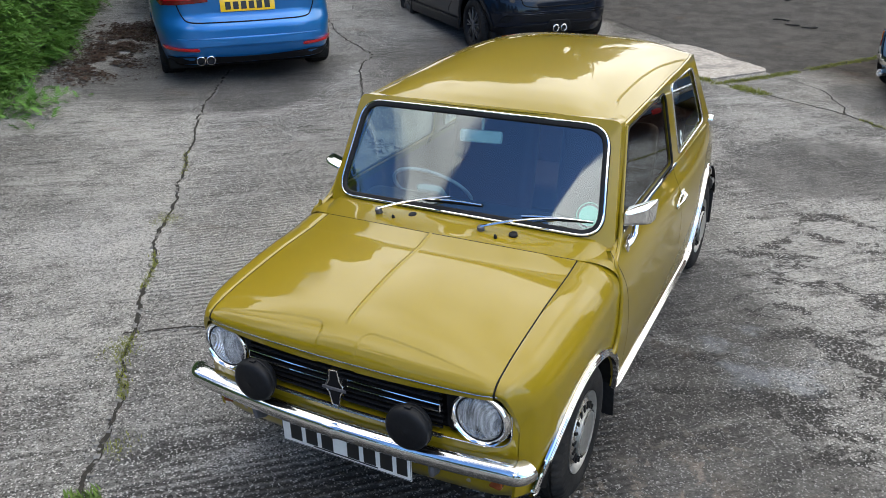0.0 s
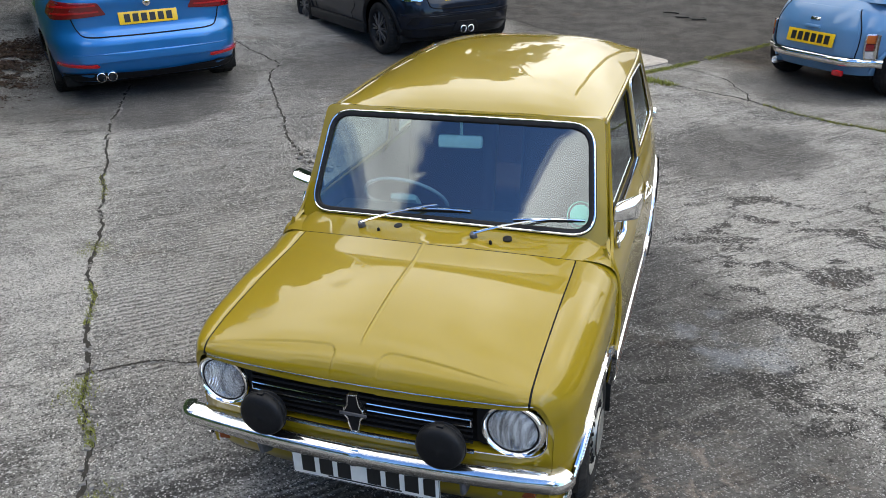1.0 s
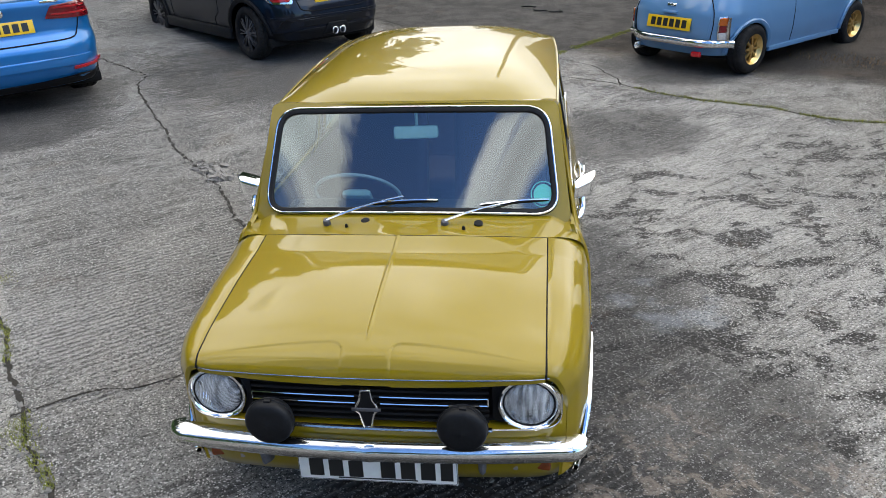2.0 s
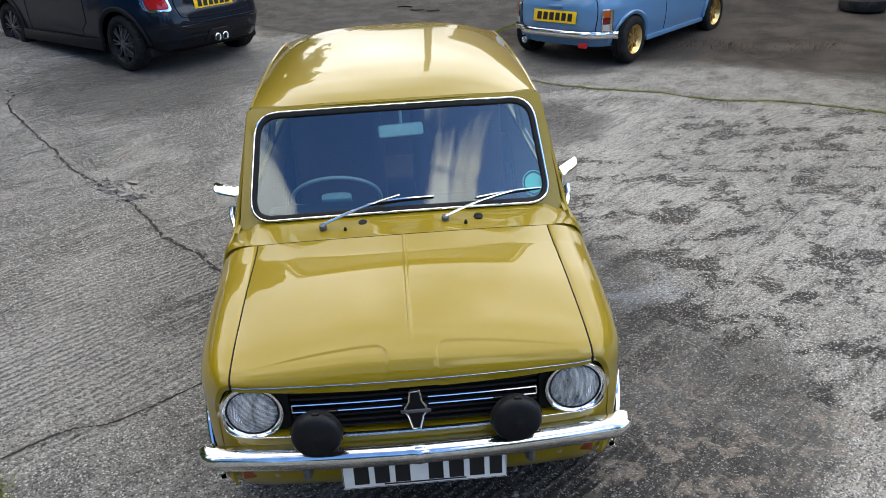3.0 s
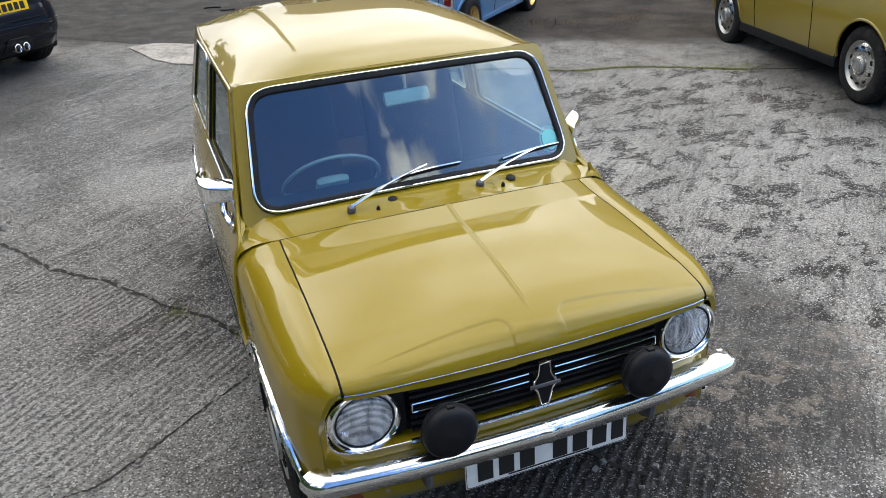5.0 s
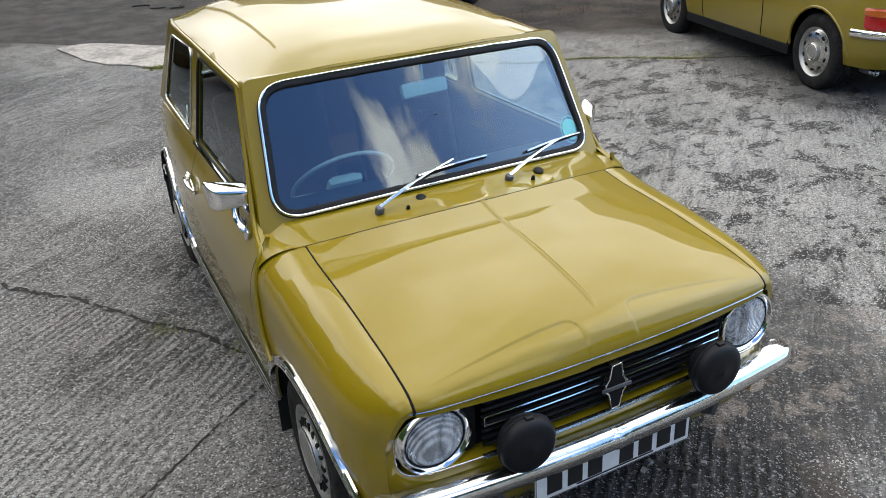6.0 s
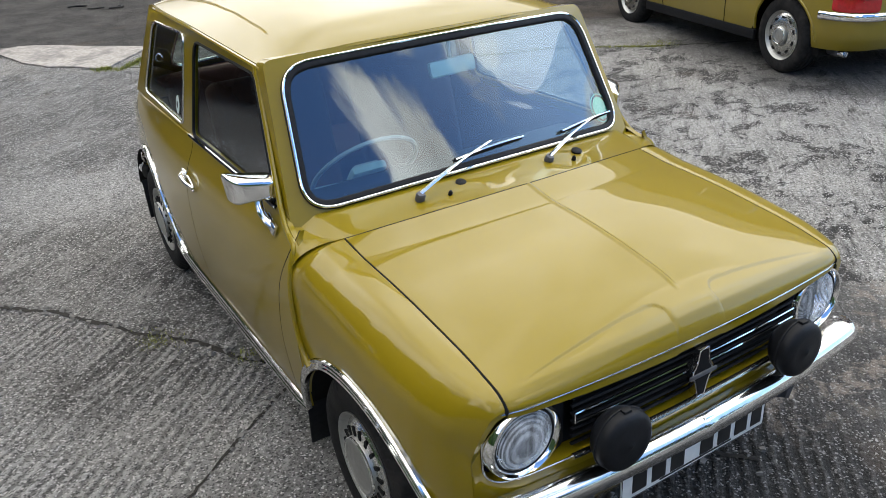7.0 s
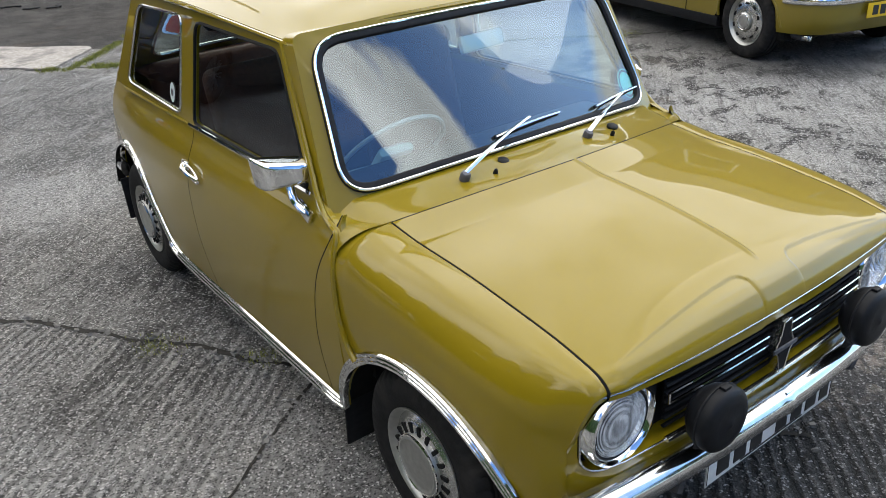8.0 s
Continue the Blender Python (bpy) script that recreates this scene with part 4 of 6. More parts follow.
def wing(s):
    P = []
    rows = [tuple(r) for r in hood_rows(60)]
    ys = []
    for q, zc, ze in rows:
        ys.append((0.55, nose(0.55) + q * (bonnet_back(0.55) - nose(0.55)), ze - 0.001))
    ys += [(0.55, ys[-1][1] + 0.012 * i, ys[-1][2] - 0.008) for i in range(1, 9)]
    for i, (x0, y0, z0) in enumerate(ys):
        row = []
        for t in np.linspace(0, math.pi / 2, 15):
            y = y0 + 0.05 * (1 - math.cos(t)) * max(0, 1 - max(0, y0) / 0.25)
            xo = wing_x(y0 + 0.012 if y0 < 0.2 else y0)
            u = t / (math.pi / 2)
            v = max(0, (u - .3) / .7)
            share = .80 * max(0, min(1, (.74 - y0) / .3))
            fx = (1 - share) * math.sin(t) ** 0.86 + share * (.46 * min(1, u / .3) + .54 * (1 - (1 - v) ** 2.1))
            fz = (1 - share) * (1 - math.cos(t) ** 0.8) + share * (.06 * min(1, u / .3) ** 1.5 + .94 * v ** 1.1)
            row.append([x0 + (xo - x0) * fx, y, z0 - 0.135 * fz])
        xb, yb, zt = row[-1]
        zb = low_edge(yb)
        for u in np.linspace(0, 1, 13)[1:]:
            z = zt + (zb - zt) * u
            row.append([xb + (0.004 * math.sin(math.pi * min(1, u * 1.1)) if yb > 0.2 else 0) - tuck(z) * .9, yb, z])
        P.append([[s * p[0], p[1], p[2]] for p in row])
    return flange(grid(P), lambda p: (-0.012 * s, 0, -0.006))


for s in (-1, 1):
    obj("front_wing", *wing(s), PAINT, car)


def front_panel():
    """Body-coloured nose panel round the grille opening, and the valance under it."""
    hole = outline([(-.598, .482), (.598, .482), (.598, .668), (-.598, .668)], .045, 6, 26)
    rim = outline([(-.612, .40), (.612, .40), (.612, .672), (-.612, .672)], .03, 6, 26)
    a = ring([(p[0], nose(p[0]) + 0.004, p[1]) for p in hole], [(p[0], nose(p[0]) + 0.010, p[1]) for p in rim])
    b = ring([(p[0], nose(p[0]) + 0.004, p[1]) for p in hole], [(p[0], nose(p[0]) + 0.06, p[1]) for p in hole])
    P = [[(x, nose(x) + 0.016 + dy, z) for x in np.linspace(-.618, .618, 30)] for dy, z in ((0, .41), (0.0, .36), (.012, .30), (.04, .25), (.10, .215), (.16, .205))]
    return join(a, b, grid(P))


obj("front_panel", *front_panel(), PAINT, car)
opening = outline([(-.597, .484), (.597, .484), (.597, .666), (-.597, .666)], .045, 8, 20)
obj("grille_trim", *tube([(p[0], nose(p[0]) - 0.001, p[1]) for p in opening], 0.0024, 8, closed=True), DULL_CHROME, car, "chrome trim round the grille")

grille = obj("grille", *join(filled([(p[0], nose(p[0]) + 0.05, p[1]) for p in opening]),
                             *[block(.70, .006, .125, .002, pose(0, .052, .575))]), GRILLE, car, "black slatted grille")
for i, z in enumerate(np.linspace(.505, .652, 8)):
    bar = tube([(x, nose(x) + 0.016, z + 0.004 * (1 - abs(x) / .37)) for x in np.linspace(-.375, .375, 25)], 0.0058, 6, flat=0.75)
    obj("slat", *bar, GRILLE, grille)
for z, in ((.594,), (.569,)):
    for s in (-1, 1):
        bar = tube([(s * x, nose(x) + 0.006, z + 0.003 * (1 - x / .37)) for x in np.linspace(.04, .372, 16)], 0.0032, 6)
        obj("bright_bar", *bar, CHROME, grille, "chrome bar")
for s in (-1, 1):
    obj("bright_bar", *tube([(s * .372, nose(.372) + .006, .5945), (s * .372, nose(.372) + .006, .5685)], 0.0032, 6), CHROME, grille, "chrome bar")
obj("lower_moulding", *tube([(x, nose(x) - .004, .4855) for x in np.linspace(-.385, .385, 31)], .0085, 8, flat=.75), DULL_CHROME, grille, "bright moulding under the slats")
# shield-shaped badge, drawn plain
shape = [(-.015, .632), (.015, .632), (.020, .596), (.033, .574), (.033, .556), (.023, .544), (.011, .496), (-.011, .496), (-.023, .544), (-.033, .556), (-.033, .574), (-.020, .596)]
face, back = [(x, -.012, z) for x, z in shape], [(x, .012, z) for x, z in shape]
badge = obj("badge", *join(ring(face, back), filled(face)), DULL_CHROME, car, "plain shield-shaped chrome badge", smooth=False)
obj("badge_face", *filled([(x * .84, -.0135, .562 + (z - .562) * .93) for x, z in shape]), GRILLE, badge, smooth=False)
obj("badge_border", *tube([(x, -.0125, z) for x, z in shape], .0024, 6, closed=True), CHROME, badge, "thin chrome border")
obj("badge_bar", *block(.092, .005, .011, .002, pose(0, -.0155, .563)), GREY_IRON, badge, "plain grey bar across the badge")


def headlamp(s):
    x, y, z = s * .497, .046, .568
    m = axis_y(x, y, z)
    bez = lathe([(.076, -.012), (.0775, .004), (.083, .015), (.088, .0195), (.094, .018), (.0985, .010), (.1005, -.002), (.1005, -.012)], 48, m)
    lamp = obj("headlamp", *bez, CHROME, car, "round headlamp with a chrome bezel")
    obj("reflector", *lathe([(.0775, .004), (.072, -.014), (.058, -.036), (.036, -.052), (.012, -.060), (.0005, -.061)], 40, m), REFLECTOR, lamp)
    obj("bulb", *lathe([(.0005, -.025), (.009, -.027), (.012, -.036), (.011, -.055)], 16, m), CLEAR_LAMP, lamp)
    obj("lens", *outward(lathe([(.0775, .005), (.074, .0105), (.064, .0165), (.048, .0215), (.03, .0245), (.012, .026), (.0004, .0262)], 40, m), (x, y + .3, z)), LENS, lamp, "fluted glass lens")
    obj("seal", *tube([tuple(m @ Vector((.0785 * math.cos(a), .0785 * math.sin(a), .008))) for a in np.linspace(0, 2 * math.pi, 40)[:-1]], .0026, 6, closed=True), RUBBER, lamp)
    back = outline([(s * .385, .492), (s * .592, .492), (s * .592, .660), (s * .385, .660)], .03, 6, 5)
    obj("backplate", *join(filled([(p[0], nose(p[0]) + .030, p[1]) for p in back])), GRILLE, lamp)
    for dz in (-.078, .078):
        obj("screw", *lathe([(.0065, -.004), (.0065, .002), (.004, .004), (.0003, .004)], 10, axis_y(s * .589, y + .025, z + dz)), CHROME, lamp)


for s in (-1, 1):
    headlamp(s)


def bumper_line(x):
    a = abs(x)
    return -.022 + .035 * (a / .6) ** 2


def bumper():
    section = [(.024, .452), (.010, .454), (-.004, .4535), (-.016, .450), (-.0255, .444), (-.0315, .436), (-.0345, .427), (-.0350, .417), (-.0335, .407), (-.0295, .398), (-.0235, .3905), (-.0155, .3845), (-.005, .380), (.006, .378), (.010, .383), (-.004, .388), (-.015, .397), (-.022, .412), (-.018, .432), (-.004, .443), (.014, .446)]
    P = []
    for x in np.linspace(-.628, .628, 61):
        P.append([(x, bumper_line(x) + dy - .004 * max(0, 1 - abs(x) / .02), z - .004 * (1 - (x / .63) ** 2)) for dy, z in section])
    for sgn in (1, -1):
        cols = []
        for a in np.linspace(0.12, 1.25, 8):
            k = 1 - 0.10 * (a / 1.25)
            cols.append([(sgn * (.628 + (.030 - dy) * math.sin(a)), bumper_line(.628) + .030 - (.030 - dy) * math.cos(a) + .012 * a, .415 + (z - .415) * k) for dy, z in section])
        P = P + cols if sgn == 1 else list(reversed(cols)) + P
    v, f = grid(P, close_v=True)
    n = len(section)
    return v, f + [tuple(range(n)), tuple(reversed(range(len(v) - n, len(v))))]


bump = obj("front_bumper", *bumper(), BUMPER_CHROME, car, "chrome blade bumper", sharp=50)
obj("centre_clip", *block(.034, .008, .012, .003, pose(.004, -.040, .446, 35)), CHROME, bump)
for s in (-1, 1):
    arm = tube([(s * .345, .06, .345), (s * .35, .02, .335), (s * .352, -.004, .345), (s * .353, -.010, .385)], .013, 8, flat=1.6)
    obj("bumper_iron", *arm, GREY_IRON, bump, "grey iron bracket")
    lampi = obj("indicator", *block(.135, .03, .036, .008, pose(s * .50, .070, .322, 0, 0, -s * 9)), SHADED_AMBER, car, "amber and clear indicator under the bumper")
    obj("side_lens", *block(.062, .031, .037, .008, pose(s * .435, .060, .322, 0, 0, -s * 9)), SHADED_CLEAR, lampi, "clear plastic lens")


def spot_lamp(s):
    x, y, z = (.300 if s > 0 else -.298), -.084, .537
    m = axis_y(x, y, z)
    cover = lathe([(.0005, .004), (.006, .003), (.012, .0005), (.045, .0), (.062, -.003), (.071, -.009), (.0755, -.016), (.0765, -.030), (.075, -.036)], 40, m)
    lamp = obj("spot_lamp", *cover, BLACK, car, "black spot lamp with its cover on")
    obj("shell", *lathe([(.075, -.034), (.073, -.045), (.066, -.062), (.05, -.078), (.026, -.088), (.0005, -.09)], 32, m), BLACK, lamp)
    obj("rim", *tube([tuple(m @ Vector((.0762 * math.cos(a), .0762 * math.sin(a), -.035))) for a in np.linspace(0, 2 * math.pi, 48)[:-1]], .0028, 6, closed=True), RUBBER, lamp)
    obj("clip", *block(.022, .016, .010, .003, pose(x + .004, y + .025, z + .077)), BLACK, lamp)
    obj("stem", *tube([(x, y + .06, z - .06), (x, y + .062, z - .10)], .012, 10), GREY_IRON, lamp)


for s in (-1, 1):
    spot_lamp(s)

plate = obj("number_plate", *block(.520, .005, .112, .0022, pose(.0145, -.006, .331)), WHITE_PLATE, car, "white front number plate with black bars")
for i, (x, w) in enumerate(((-.20, .052), (-.135, .052), (-.07, .052), (.035, .052), (.10, .052), (.165, .052), (.225, .045))):
    obj("bar", *block(w - .005, .003, .078, .001, pose(.0145 + x, -.0088, .331)), PLATE_BLACK, plate, smooth=False)
obj("bar", *block(.26, .002, .0045, 0, pose(.0145, -.0088, .287)), PLATE_BLACK, plate, smooth=False)
edge = outline([(-.243, .2785), (.272, .2785), (.272, .3835), (-.243, .3835)], .008, 4, 2)
obj("border", *tube([(p[0], -.0089, p[1]) for p in edge], .0011, 4, closed=True), PLATE_BLACK, plate)


# -- scuttle, screen and roof --
def screen(x, w):
    """A point of the curved windscreen; w runs up it in metres."""
    return (x, .845 + .555 * w + (.080 - .075 * w) * (x / .57) ** 2, .877 + .826 * w - .114 * x * x * max(0.45, 1 - w / .42 * .6))


SEAL = outline([(-.597, -.019), (.597, -.019), (.546, .414), (-.546, .414)], [.105, .105, .098, .098], 12, 16)


def inset(pts, d):
    c = np.mean(np.array(pts), axis=0)
    k, out = len(pts), []
    for i in range(k):
        t = pts[(i + 1) % k] - pts[i - 1]
        n = np.array((-t[1], t[0])) / np.linalg.norm(t)
        out.append(pts[i] + n * d)
    return out


def scuttle():
    P = []
    xs = np.linspace(-.630, .630, 64)
    for v in np.linspace(0, 1, 14):
        row = []
        for x in xs:
            xe = min(abs(x), .545)
            y0 = bonnet_back(x) + .005 if abs(x) < .547 else bonnet_back(.547) + .005 + (abs(x) - .547) * .45
            z0 = .845 + (.794 - .845) * (xe / .545) ** 2.1 - max(0, abs(x) - .547) * .22
            p1 = screen(x, -.024 - .5 * max(0, abs(x) - .57))
            y1, z1 = p1[1], p1[2] + .003
            row.append((x, y0 + (y1 - y0) * v, z0 + (z1 - z0) * v - .006 * math.sin(math.pi * v) * (1 - (x / .63) ** 2)))
        P.append(row)
    return flange(grid(P), lambda p: (0, 0, -0.014))


obj("scuttle_panel", *scuttle(), PAINT, car)
wide = outline([(-.640, -.045), (.640, -.045), (.578, .438), (-.578, .438)], [.03, .03, .03, .03], 12, 16)


def surround():
    a, b, c = [screen(*p) for p in SEAL], [screen(*p) for p in wide], []
    for p in b:
        c.append((p[0] * 1.006, p[1] + .012 + .045 * min(1, abs(p[0]) / .6) ** 3, p[2] - .004))
    d2 = [(p[0], p[1] + .02, p[2]) for p in a]
    v, f = grid([d2, a, b, c], close_v=True)
    return v, f


obj("windscreen_surround", *surround(), PAINT, car)
shield = obj("windscreen", *outward(grid([[screen(p[0] * k, .21 + (p[1] - .21) * k) for p in inset(SEAL, .012)] for k in (1, .85, .7, .55, .4, .25, .12, .01)], close_v=True), (0, 1.9, .8)), GLASS, car, "curved laminated windscreen")
shield.visible_shadow = False


def lifted(pts, d):
    """Screen points raised along the screen's outward normal."""
    return [(q[0], q[1] - .83 * d, q[2] + .55 * d) for q in (screen(*p) for p in pts)]


obj("screen_rubber", *tube(lifted(inset(SEAL, .0115), .002), .0145, 8, closed=True, flat=.7), RUBBER, shield, "black rubber seal")
obj("screen_chrome", *tube(lifted(inset(SEAL, .0035), .0105), .0046, 8, closed=True), CHROME, shield, "chrome filler strip")

roof_z = hermite([1.085, 1.11, 1.16, 1.26, 1.45, 1.75, 2.0, 2.25, 2.42, 2.52, 2.58], [1.236, 1.246, 1.263, 1.287, 1.311, 1.329, 1.333, 1.324, 1.305, 1.283, 1.262])
gutter_x = hermite([1.1, 1.21, 1.6, 2.0, 2.35, 2.55], [.572, .573, .577, .575, .563, .535])
gutter_z = hermite([1.1, 1.21, 1.6, 2.0, 2.4, 2.6], [1.200, 1.204, 1.222, 1.232, 1.232, 1.222])


def roof_point(u, v):
    """u from 0 (front) to 1 (back), v from -1 to 1 across."""
    front, back = 1.088 + .072 * v * v, 2.58 - .10 * abs(v) ** 2.5
    y = front + (back - front) * u
    yc = 1.088 + (2.58 - 1.088) * u
    x = gutter_x(y) * v
    z = gutter_z(y) + (roof_z(yc) - gutter_z(y)) * (1 - abs(v) ** 3.6)
    return (x, y, z)


us = np.concatenate([np.linspace(0, .06, 8), np.linspace(.07, .93, 40), np.linspace(.94, 1, 8)])
vs = np.concatenate([np.linspace(-1, -.8, 12), np.linspace(-.77, .77, 40), np.linspace(.8, 1, 12)])
obj("roof", *flange(grid([[roof_point(u, v) for v in vs] for u in us]), (0, 0, -.012)), PAINT, car)
lip = [roof_point(u, -1) for u in np.linspace(1, 0, 40)] + [roof_point(0, v) for v in np.linspace(-.97, .97, 41)] + [roof_point(u, 1) for u in np.linspace(0, 1, 40)]
obj("rain_gutter", *tube([(p[0] * 1.012, p[1] - (.004 if abs(p[0]) < .57 else 0), p[2] - .006) for p in lip], .0075, 6, flat=.8), PAINT, car)
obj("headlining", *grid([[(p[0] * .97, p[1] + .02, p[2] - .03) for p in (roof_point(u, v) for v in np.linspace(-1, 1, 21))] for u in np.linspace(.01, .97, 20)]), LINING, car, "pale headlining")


# -- sides --
def up_x(z):
    return .640 - (z - .83) * .178


def on_side(p, s, out=0.0):
    return (s * (up_x(p[1]) + out), p[0], p[1])


DOOR_OUT = outline([(.965, .822), (1.955, .822), (1.905, 1.222), (1.196, 1.203)], .004, 4, 12)
DOOR_IN = outline([(1.030, .838), (1.865, .838), (1.835, 1.178), (1.228, 1.170)], [.02, .03, .05, .03], 4, 12)
QUART_OUT = outline([(1.955, .822), (2.745, .835), (2.46, 1.232), (1.905, 1.222)], .004, 4, 12)
QUART_IN = outline([(1.985, .846), (2.575, .862), (2.405, 1.176), (1.952, 1.184)], [.035, .05, .05, .035], 4, 12)


def smooth_step(a, b, x):
    t = min(1, max(0, (x - a) / (b - a)))
    return t * t * (3 - 2 * t)


door_front = hermite([.15, .23, .4, .52, .635, .73, .83], [.957, .962, .972, .962, .931, .885, .845])
door_back = hermite([.15, .24, .4, .6, .70, .77, .83], [1.80, 1.815, 1.852, 1.870, 1.862, 1.850, 1.862])


def side_patch(s, left, right, n, top=lambda y: .826, rows=26):
    """A body side between two seams; left and right give y for a height."""
    P = []
    for i in range(n):
        k = i / (n - 1)
        col = []
        ym = left(.5) + (right(.5) - left(.5)) * k
        for j in range(rows):
            t = j / (rows - 1)
            z = low_edge(ym) + (top(ym) - low_edge(ym)) * t
            y = left(z) + (right(z) - left(z)) * k
            col.append((s * side_x(y, z), y, z))
        P.append(col)
    return flange(grid(P), lambda p: (-s * .014, 0, 0))


for s in (-1, 1):
    for line in (door_front, door_back):
        shut_line([(s * (side_x(line(z), z) - .004), line(z), z) for z in np.linspace(.235, .815, 30)])
    obj("scuttle_side", *side_patch(s, lambda z: .838, lambda z: door_front(z) - .0025, 8, lambda y: .782 + .3 * max(0, y - .842)), PAINT, car)
    door = obj("door", *join(side_patch(s, lambda z: door_front(z) + .0025, lambda z: door_back(z) - .0025, 60, lambda y: min(.826, .786 + .34 * (y - .965)))), PAINT, car)
    a, b = [on_side(p, s) for p in DOOR_OUT], [on_side(p, s) for p in DOOR_IN]
    c = [on_side(p, s, -.018) for p in DOOR_IN]
    obj("window_surround", *grid([a, b, c], close_v=True), PAINT, door)
    pane = obj("pane", *outward(filled([on_side(p, s, -.010) for p in DOOR_IN]), (0, 1.6, .9)), SIDE_GLASS, door, smooth=False)
    pane.visible_shadow = False
    obj("window_seal", *tube([on_side(p, s, -.002) for p in DOOR_IN], .006, 6, closed=True), RUBBER, door)
    obj("waist_strip", *tube([on_side((y, .832), s, .007) for y in np.linspace(1.0, 1.885, 20)], .0065, 6, flat=1.3), CHROME, door, "chrome waist strip")
    quarter = obj("rear_quarter", *side_patch(s, lambda z: door_back(z) + .0025, lambda z: 2.93 + .02 * math.sin(min(1, max(0, (z - .3) / .5)) * math.pi), 84), PAINT, car)
    a, b = [on_side(p, s) for p in QUART_OUT], [on_side(p, s) for p in QUART_IN]
    c = [on_side(p, s, -.018) for p in QUART_IN]
    obj("window_surround", *grid([a, b, c], close_v=True), PAINT, quarter)
    pane = obj("pane", *outward(filled([on_side(p, s, -.006) for p in QUART_IN]), (0, 2.2, .9)), SIDE_GLASS, quarter, smooth=False)
    pane.visible_shadow = False
    obj("window_trim", *tube([on_side(p, s, .001) for p in QUART_IN], .0055, 6, closed=True), DULL_CHROME, quarter, "bright window trim")
    obj("waist_moulding", *tube([on_side((y, .828), s, .004) for y in np.linspace(1.90, 2.62, 16)], .005, 6), PAINT, quarter)
    st = [on_side((2.075 + .024 * math.cos(a2), .905 + .036 * math.sin(a2)), s, -.003) for a2 in np.linspace(0, 2 * math.pi, 25)[:-1]]
    obj("window_sticker", *filled(st), PAPER, quarter, "oval white sticker", smooth=False)
    st = [on_side((2.075 + .011 * math.cos(a2), .905 + .014 * math.sin(a2)), s, -.0015) for a2 in np.linspace(0, 2 * math.pi, 17)[:-1]]
    obj("window_sticker", *filled(st), GREY_IRON, quarter, smooth=False)
    # door handle: escutcheon, lever and guard loop
    hx = side_x(1.83, .695)
    handle = obj("door_handle", *block(.012, .055, .030, .006, pose(s * (hx + .006), 1.862, .703)), CHROME, door, "chrome lever handle")
    obj("lever", *tube([(s * (hx + .012), 1.868, .703), (s * (hx + .028), 1.84, .700), (s * (hx + .026), 1.79, .688), (s * (hx + .012), 1.752, .676)], [.009, .010, .008, .006], 8), CHROME, handle)
    loop = [(s * (hx + .010), 1.80 + .048 * math.cos(a2), .684 + .022 * math.sin(a2) + .012 * math.cos(a2)) for a2 in np.linspace(0, 2 * math.pi, 22)[:-1]]
    obj("guard_loop", *tube(loop, .0042, 6, closed=True), CHROME, handle)
    # outer seam on the scuttle, up the pillar to the gutter
    path = [(.752, .452), (.786, .490), (.814, .560), (.829, .650), (.836, .720), (.846, .772)]
    pts = [(s * (side_x(y, min(z, .80)) + .006), y, z) for y, z in path] + [(s * .662, .880, .781), (s * .655, .925, .798)]
    pts += [(s * (up_x(z) + .008), .960 + (z - .822) * .606, z) for z in (.840, .880, .960, 1.068, 1.152, 1.196)]
    obj("body_seam", *tube([tuple(p) for p in spline(pts, 60)], .0085, 8, flat=1.0), PAINT, car)
    # corner panel between wing, scuttle and pillar
    inner = spline([(.553, .783, .7905), (.575, .85, .791), (.605, .925, .796)], 16)
    outer = spline([(side_x(.834, .70) + .004, .834, .700), (side_x(.846, .772) + .004, .846, .772), (.661, .880, .787), (.653, .928, .802)], 16)
    corner = []
    for a2, b2 in zip(inner, outer):
        row = []
        for u in np.linspace(0, math.pi / 2, 12):
            f2 = math.sin(u) ** .9
            row.append((s * (a2[0] + (b2[0] - a2[0]) * f2), a2[1] + (b2[1] - a2[1]) * u / (math.pi / 2), b2[2] + (a2[2] - b2[2]) * math.cos(u) ** .8))
        corner.append(row)
    obj("scuttle_corner", *grid(corner), PAINT, car)
    # chrome strip along arches and sill
    ys = list(0.5 - .392 * np.cos(np.linspace(0.0, math.pi, 46))) + list(np.linspace(.90, 2.26, 30)) + list(np.linspace(2.28, 2.42, 14)) + list(2.675 - .300 * np.cos(np.linspace(.55, math.pi, 40)))
    low = []
    for y in ys:
        z = low_edge(y)
        x = (wing_x(y) + .003 - tuck(z) * .9 if y < .8 else side_x(y, z))
        low.append(Vector((s * x, y, z)))
    low = [p for i, p in enumerate(low) if i == 0 or (p - low[i - 1]).length > .004]
    rows = []
    for i, p in enumerate(low):
        t = (low[min(i + 1, len(low) - 1)] - low[max(i - 1, 0)]).normalized()
        up = Vector((s, 0, 0)).cross(t).normalized()
        up = up if (up.z > 0 or abs(t.z) > .95 and up.dot(Vector((0, p.y - (.5 if p.y < 1.5 else 2.675), p.z - .2))) > 0) else -up
        if p.y < 1.0 or p.y > 2.45:
            c = Vector((0, .5 if p.y < 1.5 else 2.675, .13 if p.y < 1.5 else .255))
            if up.dot(Vector((0, p.y, p.z)) - c) < 0:
                up = -up
        o = Vector((s, 0, 0))
        rows.append([tuple(p + up * a + o * (b + (.011 if .9 < p.y < 2.3 else .004) * (1 - a / .027) * (a > -.005 or b > 0))) for a, b in ((-.004, -.012), (-.006, .004), (-.002, .0085), (.004, .0085), (.0065, .006), (.009, .0085), (.014, .0085), (.0165, .006), (.019, .0085), (.024, .008), (.027, .003), (.027, -.004))])
